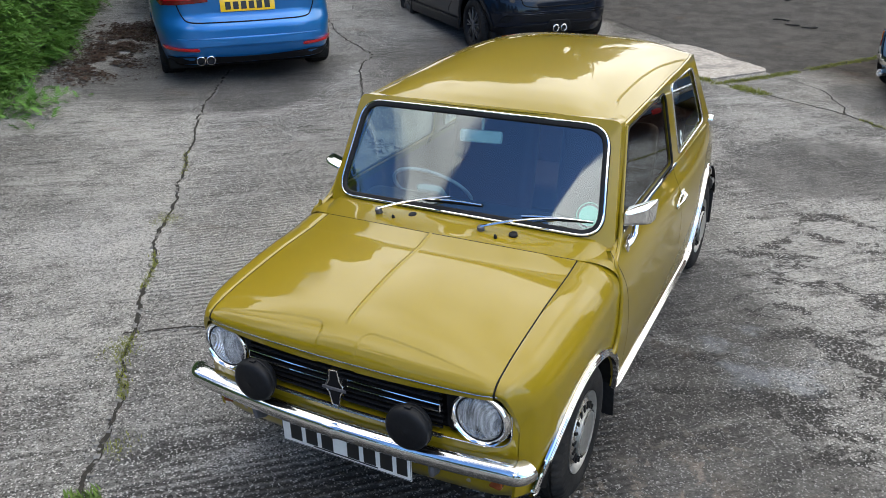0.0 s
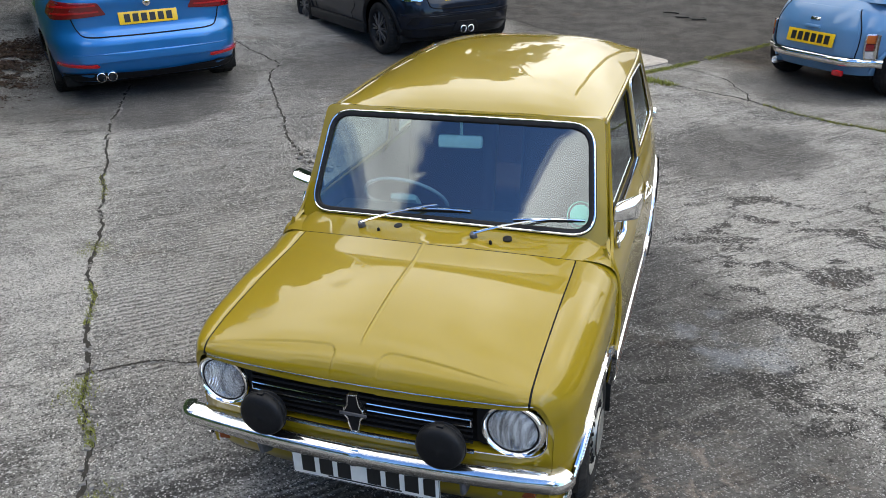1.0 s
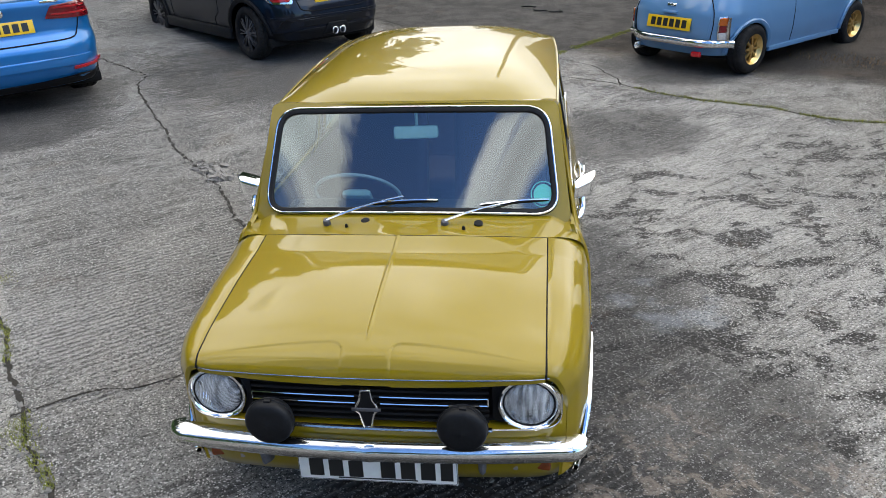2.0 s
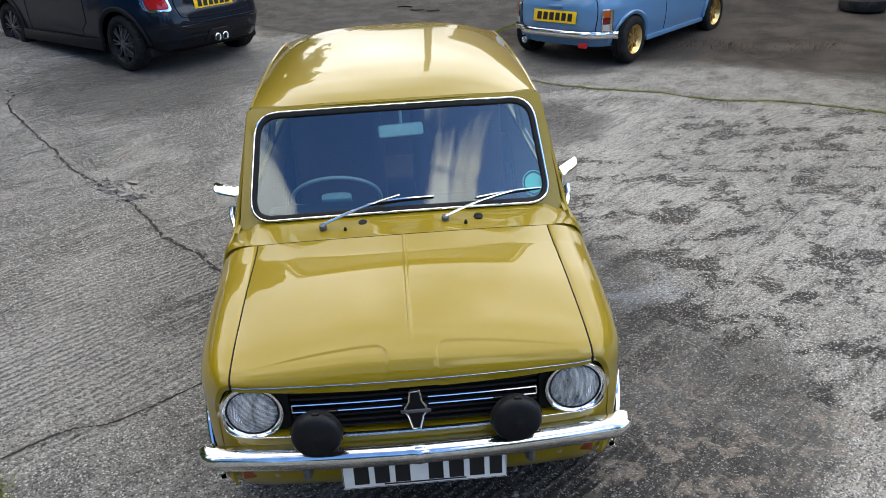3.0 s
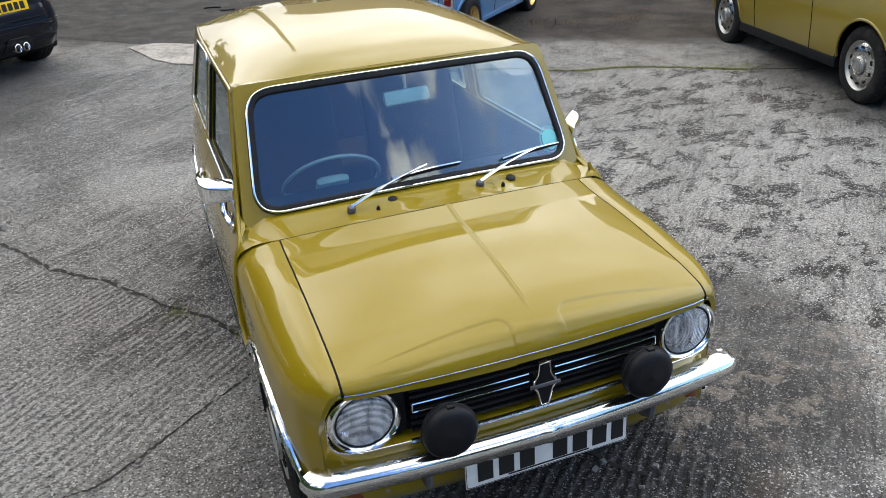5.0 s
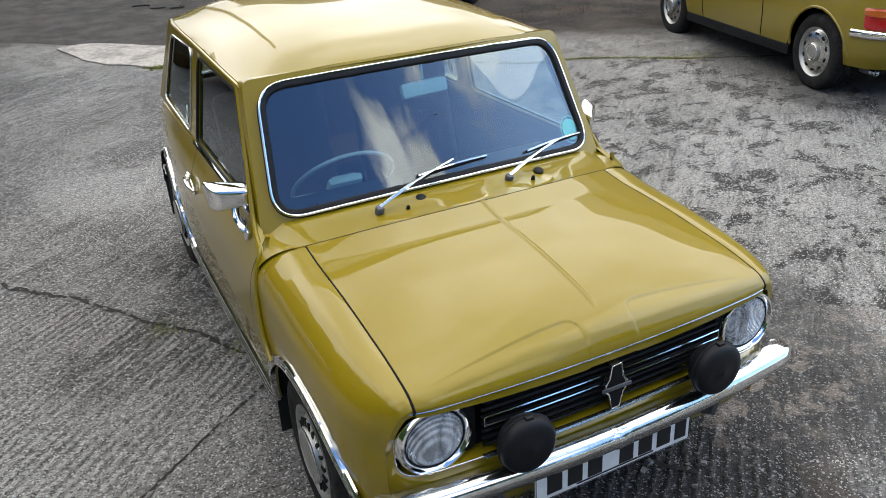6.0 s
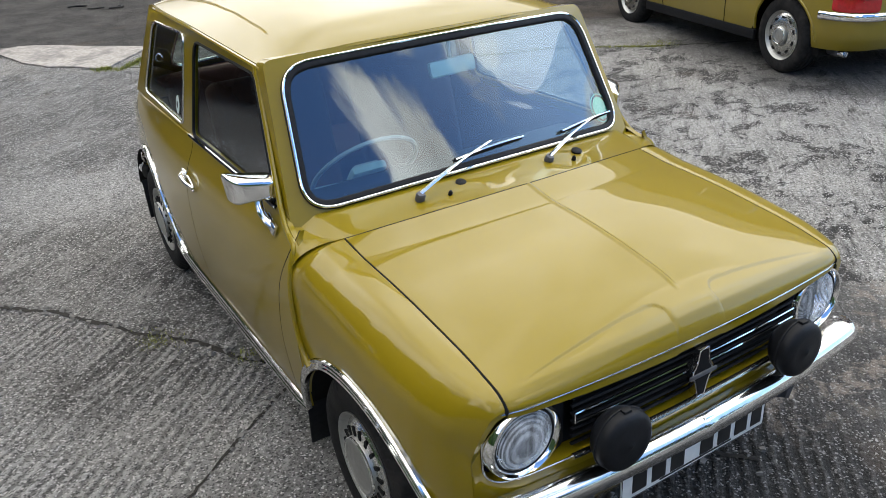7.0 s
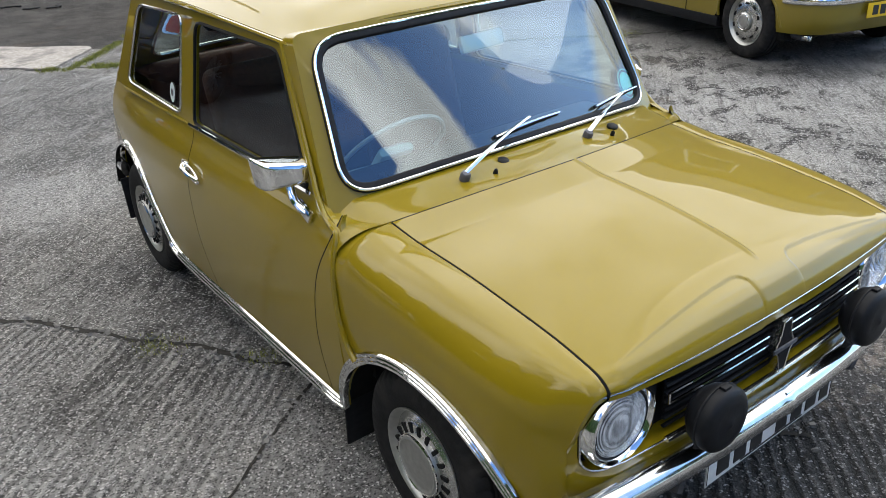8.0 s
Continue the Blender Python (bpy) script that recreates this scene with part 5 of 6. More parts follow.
    obj("sill_strip", *grid(rows), CHROME, car, "ribbed chrome strip along sill and arches", sharp=25)
    # mud flaps, liners
    obj("mud_flap", *block(.105, .007, .185, .004, pose(s * .635, .905, .150, 6)), RUBBER, car, "black rubber mud flap")
    obj("mud_flap", *block(.10, .007, .20, .004, pose(s * .635, 2.925, .245, -4)), RUBBER, car, "black rubber mud flap")
    for yc, zc, r, y0, y1 in ((.5, .13, .405, .05, .95), (2.675, .255, .312, 2.3, 3.0)):
        P = [[(s * x, yc - r * math.cos(a2), zc + r * math.sin(a2)) for x in (.40, .55, .684)] for a2 in np.linspace(.42 if yc < 1 else .1, math.pi - .2, 30)]
        P2 = [(s * .40, yc - r * math.cos(a2), zc + r * math.sin(a2)) for a2 in np.linspace(.42 if yc < 1 else .1, math.pi - .2, 30)]
        obj("arch_liner", *join(grid(P), filled(P2)), LINER, car)


# -- back --
def back_panel():
    P = []
    for z in np.linspace(.27, .835, 18):
        row = []
        for u in np.linspace(-1, 1, 41):
            xe = side_x(2.93, z)
            row.append((xe * math.copysign(abs(math.sin(u * math.pi / 2)), u), 2.93 + (.13 - .30 * max(0, z - .6)) * math.cos(u * math.pi / 2) ** .75, z))
        P.append(row)
    return grid(P)


obj("rear_panel", *back_panel(), PAINT, car)
shelf = []
for k in np.linspace(0, 1, 6):
    shelf.append([((side_x(2.93, .835) * math.copysign(abs(math.sin(u * math.pi / 2)), u)) * (1 - .045 * k), (2.93 + .0595 * math.cos(u * math.pi / 2) ** .75) * (1 - k) + (2.905 - .12 * (u * 1.02) ** 2) * k, .834 + .010 * math.sin(math.pi * k) - .004 * k) for u in np.linspace(-1, 1, 41)])
obj("rear_shelf_panel", *grid(shelf), PAINT, car)
rear_o = outline([(-.615, 0), (.615, 0), (.545, .50), (-.545, .50)], .05, 6, 10)
rear_i = outline([(-.48, .09), (.48, .09), (.43, .42), (-.43, .42)], .08, 6, 10)


def rear_point(p):
    return (p[0], 2.90 - .76 * p[1] - .12 * (p[0] / .6) ** 2, .828 + .81 * p[1])


obj("rear_surround", *grid([[rear_point(p) for p in rear_o], [rear_point(p) for p in rear_i]], close_v=True), PAINT, car)
rg = obj("rear_screen", *outward(filled([rear_point(p) for p in rear_i]), (0, 1.6, .8)), SIDE_GLASS, car, smooth=False)
rg.visible_shadow = False
obj("rear_screen_trim", *tube([rear_point(p) for p in rear_i], .008, 6, closed=True), DULL_CHROME, rg)
for s in (-1, 1):
    obj("tail_lamp", *block(.07, .03, .18, .012, pose(s * .56, 2.985, .60, 0, 0, s * 28)), RED, car)
obj("filler_cap", *lathe([(.030, -.03), (.030, .014), (.026, .020), (.010, .022), (.0004, .022)], 24, axis_x(.628, 2.83, .80, 1)), CHROME, car, "round chrome fuel cap")
obj("rear_bumper", *tube([tuple(p) for p in spline([(-.665, 2.86, .41), (-.64, 3.02, .41), (-.45, 3.10, .41), (0, 3.12, .41), (.45, 3.10, .41), (.64, 3.02, .41), (.665, 2.86, .41)], 40)], .020, 10, flat=1.9), CHROME, car, "chrome rear bumper")
obj("floor_pan", *join(block(1.16, 1.96, .03, .01, pose(0, 1.94, .215)), block(.78, .6, .34, .03, pose(0, .40, .42)), block(1.2, .02, .50, .004, pose(0, .86, .54)), block(1.2, .02, .5, .004, pose(0, 2.85, .5))), DARK, car, "dark underbody")
for s in (-1, 1):
    P = [[(s * (side_x(y, z) - .022), y, z) for z in np.linspace(max(.22, low_edge(y) + .02), .80, 8)] for y in np.linspace(.98, 2.9, 40)]
    obj("inner_side", *grid(P), CARD, car, "brown door card")


# -- wheels --
def road_wheel(name, parent, m, R=.252, W=.150, rim=.146, style="slots", tyre=TYRE, rim_mat=STEEL, cap_mat=DULL_CHROME):
    """A wheel whose outer face looks along local +z. Returns the wheel part."""
    h = W / 2
    prof = [(rim, -h + .012), (rim + .010, -h + .004), (R - .055, -h - .002), (R - .026, -h + .002), (R - .009, -h + .016), (R, -h + .030)]
    for g in (-.5, 0, .5):
        prof += [(R, g * h - .006), (R - .007, g * h - .004), (R - .007, g * h + .004), (R, g * h + .006)]
    prof += [(R, h - .030), (R - .009, h - .016), (R - .026, h - .002), (R - .055, h + .002), (rim + .010, h - .004), (rim, h - .012)]
    wheel = obj(name, *lathe([(r, z) for r, z in [(rim - .004, -h + .01), (rim - .012, -.02), (rim - .03, .0), (rim - .03, h - .045), (rim - .008, h - .022), (rim - .003, h - .008), (rim + .006, h - .002), (rim + .004, h - .010)]], 48, m), rim_mat, parent)
    cols = 4 * 46
    rows = []
    for k, (r, z) in enumerate(prof):
        cut = .0065 if abs(r - R) < .012 and abs(z) > h * .55 else 0
        skew = (2 if z > 0 else 0)
        rows.append([((r - (cut if (j + skew) % 4 == 0 else 0)) * math.cos(2 * math.pi * j / cols), (r - (cut if (j + skew) % 4 == 0 else 0)) * math.sin(2 * math.pi * j / cols), z) for j in range(cols)])
    obj("tyre", *moved(grid(rows, close_v=True), m), tyre, wheel, "worn black rubber tyre")
    return wheel


def slotted(wheel, m, rim=.146, h=.075):
    """Pressed steel disc with a row of slots and a domed hub cap."""
    obj("disc", *lathe([(rim - .006, h - .026), (rim - .020, h - .020), (rim - .030, h - .008), (rim - .036, h - .004), (rim - .060, h - .002), (rim - .066, h - .010), (.0005, h - .010)], 48, m), DULL_CHROME, wheel, "bright pressed steel disc")
    for i in range(18):
        a = 360 * i / 18
        slot = moved(outline_block(.032, .0115, .004), m @ pose(0, 0, 0, 0, 0, a) @ pose(rim - .0475, 0, h - .0022))
        obj("slot", *slot, DARK, wheel)
    obj("hub_cap", *lathe([(.084, h - .012), (.086, h + .004), (.082, h + .011), (.074, h + .0135), (.069, h + .011), (.066, h + .010), (.02, h + .014), (.0005, h + .0145)], 48, m), STEEL, wheel, "flat silver hub cap")
    obj("cap_ring", *tube([tuple(m @ Vector((.0825 * math.cos(a), .0825 * math.sin(a), h + .010))) for a in np.linspace(0, 2 * math.pi, 48)[:-1]], .0035, 6, closed=True), CHROME, wheel)


def outline_block(a, b, c):
    pts = outline([(-a / 2, -b / 2), (a / 2, -b / 2), (a / 2, b / 2), (-a / 2, b / 2)], min(a, b) * .48, 4, 0)
    top, low = [(p[0], p[1], c / 2) for p in pts], [(p[0], p[1], -c / 2) for p in pts]
    return join(ring(top, low), filled(top))


for y in (.514, 2.585):
    for s in (-1, 1):
        m = axis_x(s * .612, y, .253, s)
        w = road_wheel("wheel", car, m, R=.255)
        slotted(w, m)

# -- mirrors, wipers, jets --
for s in (-1, 1):
    hx, hy, hz = s * .690, 1.070, .886
    rows = []
    for dy, k1, lean in ((-.042, .50, .10), (-.040, .70, .10), (-.033, .85, .09), (-.018, .94, .06), (.006, .98, .03), (.026, 1.0, 0), (.034, .97, 0)):
        o = outline([(-.066 * k1, -.030 * k1), (.060 * k1, -.044 * k1), (.068 * k1, .046 * k1), (-.062 * k1, .034 * k1)], .012 * k1, 5, 2)
        turn_x, turn_y = (1.0, .42) if s < 0 else (.74, .80)
        rows.append([(hx + s * p[0] * turn_x, hy + dy + p[0] * turn_y - lean * (p[1] - .01), hz + p[1]) for p in o])
    v, f = grid(rows, close_v=True)
    k = len(rows[0])
    v2, f2 = filled(rows[0])
    mirror = obj("door_mirror", *join((v, f), (v2, f2)), CHROME, car, "chrome door mirror", sharp=50)
    obj("mirror_glass", *filled([(p[0], p[1] - .003, p[2]) for p in rows[-1]]), CHROME, mirror, smooth=False)
    obj("mirror_neck", *block(.022, .05, .05, .008, pose(hx - s * .060, hy + .012, hz - .008)), BLACK, mirror)
    obj("mirror_arm", *tube([tuple(p) for p in spline([(s * .664, 1.005, .784), (s * .676, 1.025, .800), (s * .682, 1.045, .825), (s * .680, 1.060, .858)], 12)], [.017] * 4 + [.015] * 4 + [.013] * 4, 10, flat=.75), CHROME, mirror)
    obj("mirror_foot", *block(.016, .075, .034, .007, pose(s * .668, 1.010, .788, 18, s * -14, 0)), CHROME, mirror)

for x0, y0, z0, mid, tip0, tip1 in ((-.299, .780, .842, (-.005, .045), (-.130, .020), (.125, .034)), (.161, .773, .846, (.430, .032), (.290, .018), (.550, .042))):
    wiper = obj("wiper", *lathe([(.0145, -.008), (.0145, .010), (.011, .017), (.0005, .019)], 14, pose(x0, y0, z0 + .002, 24)), GREY_IRON, car, "chrome wiper with a black blade")
    base, end = Vector((x0, y0 - .004, z0 + .016)), Vector(lifted([mid], .030)[0])
    obj("arm", *tube([tuple(base + (end - base) * k + Vector((0, -.004, .010)) * math.sin(math.pi * k)) for k in np.linspace(0, 1, 14)], [.0075] * 6 + [.0045] * 8, 6, flat=.7), CHROME, wiper)
    a, b = Vector(tip0), Vector(tip1)
    blade = lifted([tuple(a + (b - a) * k) for k in np.linspace(0, 1, 14)], .016)
    obj("blade_holder", *tube([(p[0], p[1] - .004 * math.sin(math.pi * i / 13), p[2] + .006 * math.sin(math.pi * i / 13)) for i, p in enumerate(blade)], .0038, 6), CHROME, wiper)
    obj("blade_rubber", *tube([(p[0], p[1] + .008, p[2] - .004) for p in blade], .0042, 5, flat=1.6), RUBBER, wiper)
for x, y, z in ((-.150, .795, .846), (.287, .790, .842)):
    obj("grommet", *lathe([(.017, -.006), (.017, .004), (.013, .007), (.0004, .007)], 20, pose(x, y, z, 17, 0, 0)), BLACK, car, "round black grommet")
for x, y, z in ((-.215, .752, .842), (.235, .742, .842)):
    obj("washer_jet", *lathe([(.007, -.004), (.006, .007), (.003, .012), (.0003, .012)], 10, pose(x, y, z, 17)), BLACK, car, "small washer jet")

# tax disc behind the screen
disc = [screen(.528 + .037 * math.cos(a), .062 + .040 * math.sin(a)) for a in np.linspace(0, 2 * math.pi, 31)[:-1]]
obj("licence_disc", *filled([(p[0], p[1] + .006, p[2]) for p in disc]), STICKER, car, "round pale green paper disc", smooth=False)
ringd = [screen(.528 + .046 * math.cos(a), .062 + .050 * math.sin(a)) for a in np.linspace(0, 2 * math.pi, 31)[:-1]]
obj("disc_holder", *tube([(p[0], p[1] + .006, p[2]) for p in ringd], .002, 5, closed=True), STICKER, car)

# -- cabin --
im = obj("interior_mirror", *block(.180, .018, .052, .014, pose(.019, 1.082, 1.113, -16, 0, 6)), PALE_GREEN, car, "pale interior mirror")
obj("mirror_stem", *tube([(.02, 1.095, 1.125), (.02, 1.10, 1.165), (.02, 1.10, 1.20)], .006, 8), PALE_GREEN, im)
m = pose(-.270, 1.190, .800, -48, 0, 0)
# rim, spokes and boss rim coloured pale for the light they reflect
sw = obj("steering_wheel", *tube([tuple(m @ Vector((.185 * math.cos(a), .185 * math.sin(a), .0))) for a in np.linspace(0, 2 * math.pi, 50)[:-1]], .0075, 8, closed=True), PALE_GREY, car, "thin grey two-spoke steering wheel")
for a in (28, 165):
    for off in (-.011, .011):
        obj("spoke", *tube([tuple(m @ pose(0, 0, 0, 0, 0, a) @ Vector((x, off, -.03 + .16 * x))) for x in np.linspace(.04, .18, 6)], .006, 6, flat=.6), PALE_GREEN, sw, "bright metal spoke")
boss = obj("boss", *moved(block(.125, .085, .03, .012), m @ pose(0, 0, -.010)), PALE_GREEN, sw, "pale centre pad")
obj("boss_rim", *moved(block(.090, .050, .012, .005), m @ pose(0, -.006, .008)), PALE_GREY, boss)
obj("column", *tube([tuple(m @ Vector((0, 0, -.03))), tuple(m @ Vector((0, 0, -.35)))], .024, 10), BLACK, sw)
obj("dashboard", *join(block(1.10, .20, .10, .03, pose(0, 1.06, .755)), block(.86, .12, .05, .02, pose(0, .97, .80)), block(.26, .10, .08, .02, pose(-.27, 1.05, .745))), DASH, car, "black padded dashboard")
for x in (-.30, .30):
    seat = obj("front_seat", *block(.47, .50, .16, .06, pose(x, 1.62, .40, 6), 4), VINYL, car, "dark brown vinyl front seat")
    obj("seat_back", *block(.46, .13, .62, .055, pose(x, 1.92, .68, -14), 4), VINYL, seat)
rs = obj("rear_seat", *block(1.04, .42, .16, .06, pose(0, 2.36, .46, 5), 4), VINYL, car, "dark brown vinyl rear bench")
obj("seat_back", *block(1.06, .13, .50, .05, pose(0, 2.58, .66, -18), 4), VINYL, rs)
obj("parcel_shelf", *block(1.1, .28, .02, .006, pose(0, 2.72, .86)), VINYL, car)


# ---- other parked cars ----
def body_ring(half, back, front, low, top, arches, z0, n=4.2, rows=22):
    """Sides, tail and nose of a car in one skin: half(z), back(z), front(z) give the plan; arches are (y, z, r)."""
    P = []
    u0 = (1 - .85 ** n) ** (1 / n)
    around = [((1 - abs(u) ** n) ** (1 / n), u) for u in np.linspace(-u0, u0, 120)] + [(u, (1 - abs(u) ** n) ** (1 / n)) for u in np.linspace(.83, -.83, 24)]
    around += [(-x, -y) for x, y in around]
    for ux, uy in around:
        col = []
        ym = (front(.5) + back(.5)) / 2 + uy * (front(.5) - back(.5)) / 2
        zb = z0
        for ay, az, r in arches:
            if abs(ym - ay) < r and abs(ux) > .8:
                zb = max(zb, az + math.sqrt(r * r - (ym - ay) ** 2))
        zt = top(ym) if callable(top) else top
        for i in range(rows):
            z = zb + (zt - zb) * i / (rows - 1)
            y0, y1 = back(z), front(z)
            y = (y0 + y1) / 2 + uy * (y1 - y0) / 2
            col.append((half(z) * ux, y, z))
        P.append(col)
    return P


def lid(P, rise):
    """Closes the top of a ring, crowned by rise."""
    edge_pts = [c[-1] for c in P]
    cx, cy, cz = np.mean(np.array(edge_pts), axis=0)
    rows = []
    for k in (1, .94, .85, .7, .5, .25, .02):
        rows.append([(p[0] * k, cy + (p[1] - cy) * (k if k < .5 else 1 - (1 - k) * .55), p[2] + rise * (1 - k ** 3)) for p in edge_pts])
    return grid(rows, close_v=True)


def cabin(parent, w0, w1, y0, y1, ya, yb, z0, z1, paint, pillar=.05):
    """Glasshouse: base half-width w0 from y0 to y1 at z0, roof half-width w1 from ya to yb at z1."""
    base = outline([(-w0, y0), (w0, y0), (w0 * .94, y1), (-w0 * .94, y1)], .14, 6, 10)
    roof = outline([(-w1, ya), (w1, ya), (w1 * .92, yb), (-w1 * .92, yb)], .16, 6, 10)
    rows = [[(a[0] + (b[0] - a[0]) * t, a[1] + (b[1] - a[1]) * t, z0 + (z1 - z0) * t) for a, b in zip(base, roof)] for t in (0, .12, .5, .86, 1)]
    obj("cabin_frame", *grid(rows, close_v=True), paint, parent)
    k = len(base) // 4
    for side in range(4):
        idx = [(side * k + j) % len(base) for j in range(7, k + 1)]
        lo, hi = [], []
        for i in idx:
            a, b = np.array(rows[1][i]), np.array(rows[3][i])
            o = np.array((a[0] * .012, (a[1] - (y0 + y1) / 2) * .010, .004))
            lo.append(tuple(a + o)), hi.append(tuple(b + o))
        obj("window_glass", *grid([lo, hi]), DARK_GLASS, parent)
    c = np.mean(np.array(rows[-1]), axis=0)
    obj("roof", *grid([[(c[0] + (p[0] - c[0]) * q, c[1] + (p[1] - c[1]) * q, p[2] + .06 * (1 - q ** 2.5)) for p in rows[-1]] for q in (1.01, .97, .85, .6, .3, .02)], close_v=True), paint, parent)


def on_tail(P, x, z, out=.004):
    """A point on the tail of a ring at x and z, moved out by a little."""
    pts = []
    for c in P:
        if c[-1][1] < .5 * min(q[-1][1] for q in P[-24:]):
            zs = [p[2] for p in c]
            if zs[0] <= z <= zs[-1]:
                pts.append((float(np.interp(z, zs, [p[0] for p in c])), float(np.interp(z, zs, [p[1] for p in c]))))
    pts.sort()
    xs, ys = [p[0] for p in pts], [p[1] for p in pts]
    xx = min(max(x, xs[0]), xs[-1])
    return np.array((xx + (math.copysign(out * .5, x) if abs(x) > .5 else 0), float(np.interp(xx, xs, ys)) - out, z))


def skin_x(half, back, front, n, y, z):
    """Half-width of a ring's skin at y and z."""
    u = (y - (back(z) + front(z)) / 2) / ((front(z) - back(z)) / 2)
    return half(z) * (1 - min(.999, abs(u)) ** n) ** (1 / n)


def tail_patch(P, corners, out=.006, r=.02, thick=.012):
    """A raised patch that follows the tail: corners are (x, z)."""
    o = outline(corners, r, 4, 6)

    def pt(p, d):
        q = on_tail(P, p[0], p[1], d)
        return (p[0] + (q[0] - p[0] if abs(q[0] - p[0]) < .03 else 0), q[1], p[1])
    c = np.mean(np.array(o), axis=0)
    rows = [[pt(p, -thick) for p in o], [pt(p, out) for p in o]] + [[pt(c + (p - c) * k, out * 1.25) for p in o] for k in (.9, .6, .3, .02)]
    return grid(rows, close_v=True)


def spokes(wheel, m, count, r0, r1, h, w, material, fork=0.0, thick=.02):
    for i in range(count):
        a = 360 * i / count
        for f in ((-fork, fork) if fork else (0,)):
            v, fc = block(r1 - r0, w, thick, .004)
            obj("spoke", *moved((v, fc), m @ pose(0, 0, 0, 0, 0, a + f) @ pose((r0 + r1) / 2, 0, h, 0, 6, 0)), material, wheel)
    obj("hub", *lathe([(r0 * 1.15, h - .03), (r0 * 1.15, h + .004), (r0 * .7, h + .012), (.0005, h + .013)], 24, m), material, wheel)
    obj("brake_disc", *lathe([(r1 * .8, h - .06), (r1 * .8, h - .055), (.0005, h - .055)], 32, m), GREY_IRON, wheel)


def plate_with_bars(parent, P, x, z, w=.52, hgt=.11, tilt=0, y=None, material=None, chars=6):
    q = on_tail(P, x, z, .012)
    yy = q[1] if y is None else y
    m = pose(x, yy, z, tilt)
    pl = obj("number_plate", *block(w, .008, hgt, .003, m), material or YELLOW_PLATE, parent, "yellow rear number plate with black bars")
    for i in range(chars):
        obj("bar", *block(w / chars * .60, .003, hgt * .64, .0, m @ pose((i - (chars - 1) / 2) * w * .86 / chars, -.0052, 0)), PLATE_BLACK, pl, smooth=False)
    return pl


def heading(fx, fy):
    return math.degrees(math.atan2(-fx, fy))


def wheels_for(parent, track, base, R, W, rim, rim_mat, make):
    for y in (0, base):
        for s in (-1, 1):
            m = axis_x(s * track, y, R, s)
            w = road_wheel("wheel", parent, m, R, W, rim, rim_mat=rim_mat)
            make(w, m, W / 2)
    for y in (0, base):
        for s in (-1, 1):
            P = [[(s * x, y - (R + .04) * math.cos(a), R + (R + .04) * math.sin(a)) for x in (track - .26, track)] for a in np.linspace(.1, math.pi - .1, 24)]
            cap = [(s * (track - .26), y - (R + .04) * math.cos(a), R + (R + .04) * math.sin(a)) for a in np.linspace(.1, math.pi - .1, 24)]
            obj("arch_liner", *join(grid(P), filled(cap)), LINER, parent)


# -- bright blue saloon --
bl = empty("blue_saloon", (-4.88, 5.31, lie(-4.88, 5.31)), "bright blue metallic modern saloon parked facing the trees", "car", heading(-.73, .68), scale=1.05)
half = hermite([.15, .30, .45, .62, .80, .92, .99], [.80, .865, .892, .905, .900, .865, .80])
back = hermite([.15, .27, .36, .46, .60, .66, .72, .86, .97, 1.02], [-.60, -.70, -.765, -.80, -.800, -.765, -.725, -.735, -.765, -.745])
front = hermite([.15, .4, .7, .98], [3.55, 3.70, 3.66, 3.45])
P = body_ring(half, back, front, 0, lambda y: 1.01 if y < .1 else .99, [(0, .32, .36), (2.81, .32, .36)], .25, n=6.0)
obj("body", *grid(P, close_u=True), BLUE_METAL, bl)
obj("deck", *lid(P, .05), BLUE_METAL, bl)
cabin(bl, .74, .55, -.25, 2.55, .40, 1.65, 1.02, 1.40, BLUE_METAL)
obj("underbody", *block(1.6, 4.0, .10, .03, pose(0, 1.45, .25)), DARK, bl)
obj("diffuser", *tail_patch(P, [(-.70, .255), (.70, .255), (.80, .325), (.55, .345), (.47, .315), (-.47, .315), (-.55, .345), (-.80, .325)], .018, .02), BLACK, bl, "black plastic diffuser")
for s in (-1, 1):
    lamp = obj("tail_lamp", *tail_patch(P, [(s * .36, .845), (s * .80, .815), (s * .85, .90), (s * .80, .975), (s * .42, .955)], .010, .02), DARK_RED, bl, "red tail lamp")
    obj("light_bar", *tail_patch(P, [(s * .44, .925), (s * .80, .918), (s * .80, .935), (s * .44, .940)], .014, .006), RED, lamp)
    obj("light_bar", *tail_patch(P, [(s * .42, .870), (s * .80, .858), (s * .80, .876), (s * .42, .886)], .014, .006), RED, lamp)
    obj("reflector", *tail_patch(P, [(s * .50, .392), (s * .82, .412), (s * .82, .442), (s * .50, .420)], .026, .006), RED, bl, "thin red reflector")
    obj("pipe", *lathe([(.040, -.06), (.043, .03), (.038, .032), (.033, .02), (.033, -.06)], 24, axis_y(-.455 + s * .047, -.735, .300)), CHROME, bl, "chrome exhaust tip")
obj("boot_seam", *tube([tuple(on_tail(P, x, z, .003)) for x, z in spline([(-.66, .84), (-.62, .72), (-.55, .665), (-.3, .655), (0, .652), (.3, .655), (.55, .665), (.62, .72), (.66, .84)], 50)], .006, 6), DARK, bl)
obj("bumper_crease", *tail_patch(P, [(-.60, .43), (.60, .43), (.70, .515), (-.70, .515)], .012, .012), BLUE_METAL, bl)
plate_with_bars(bl, P, 0, .80, tilt=-8, chars=6)
obj("emblem", *lathe([(.034, 0), (.034, .006), (.030, .008), (.0005, .008)], 24, axis_y(0, on_tail(P, 0, .93)[1], .93)), CHROME, bl, "round plain emblem")
obj("script_bar", *block(.15, .006, .020, .002, pose(.42, on_tail(P, .42, .985)[1] - .004, .992)), CHROME, bl)


for o in bl.children:
    o.location.z -= .06


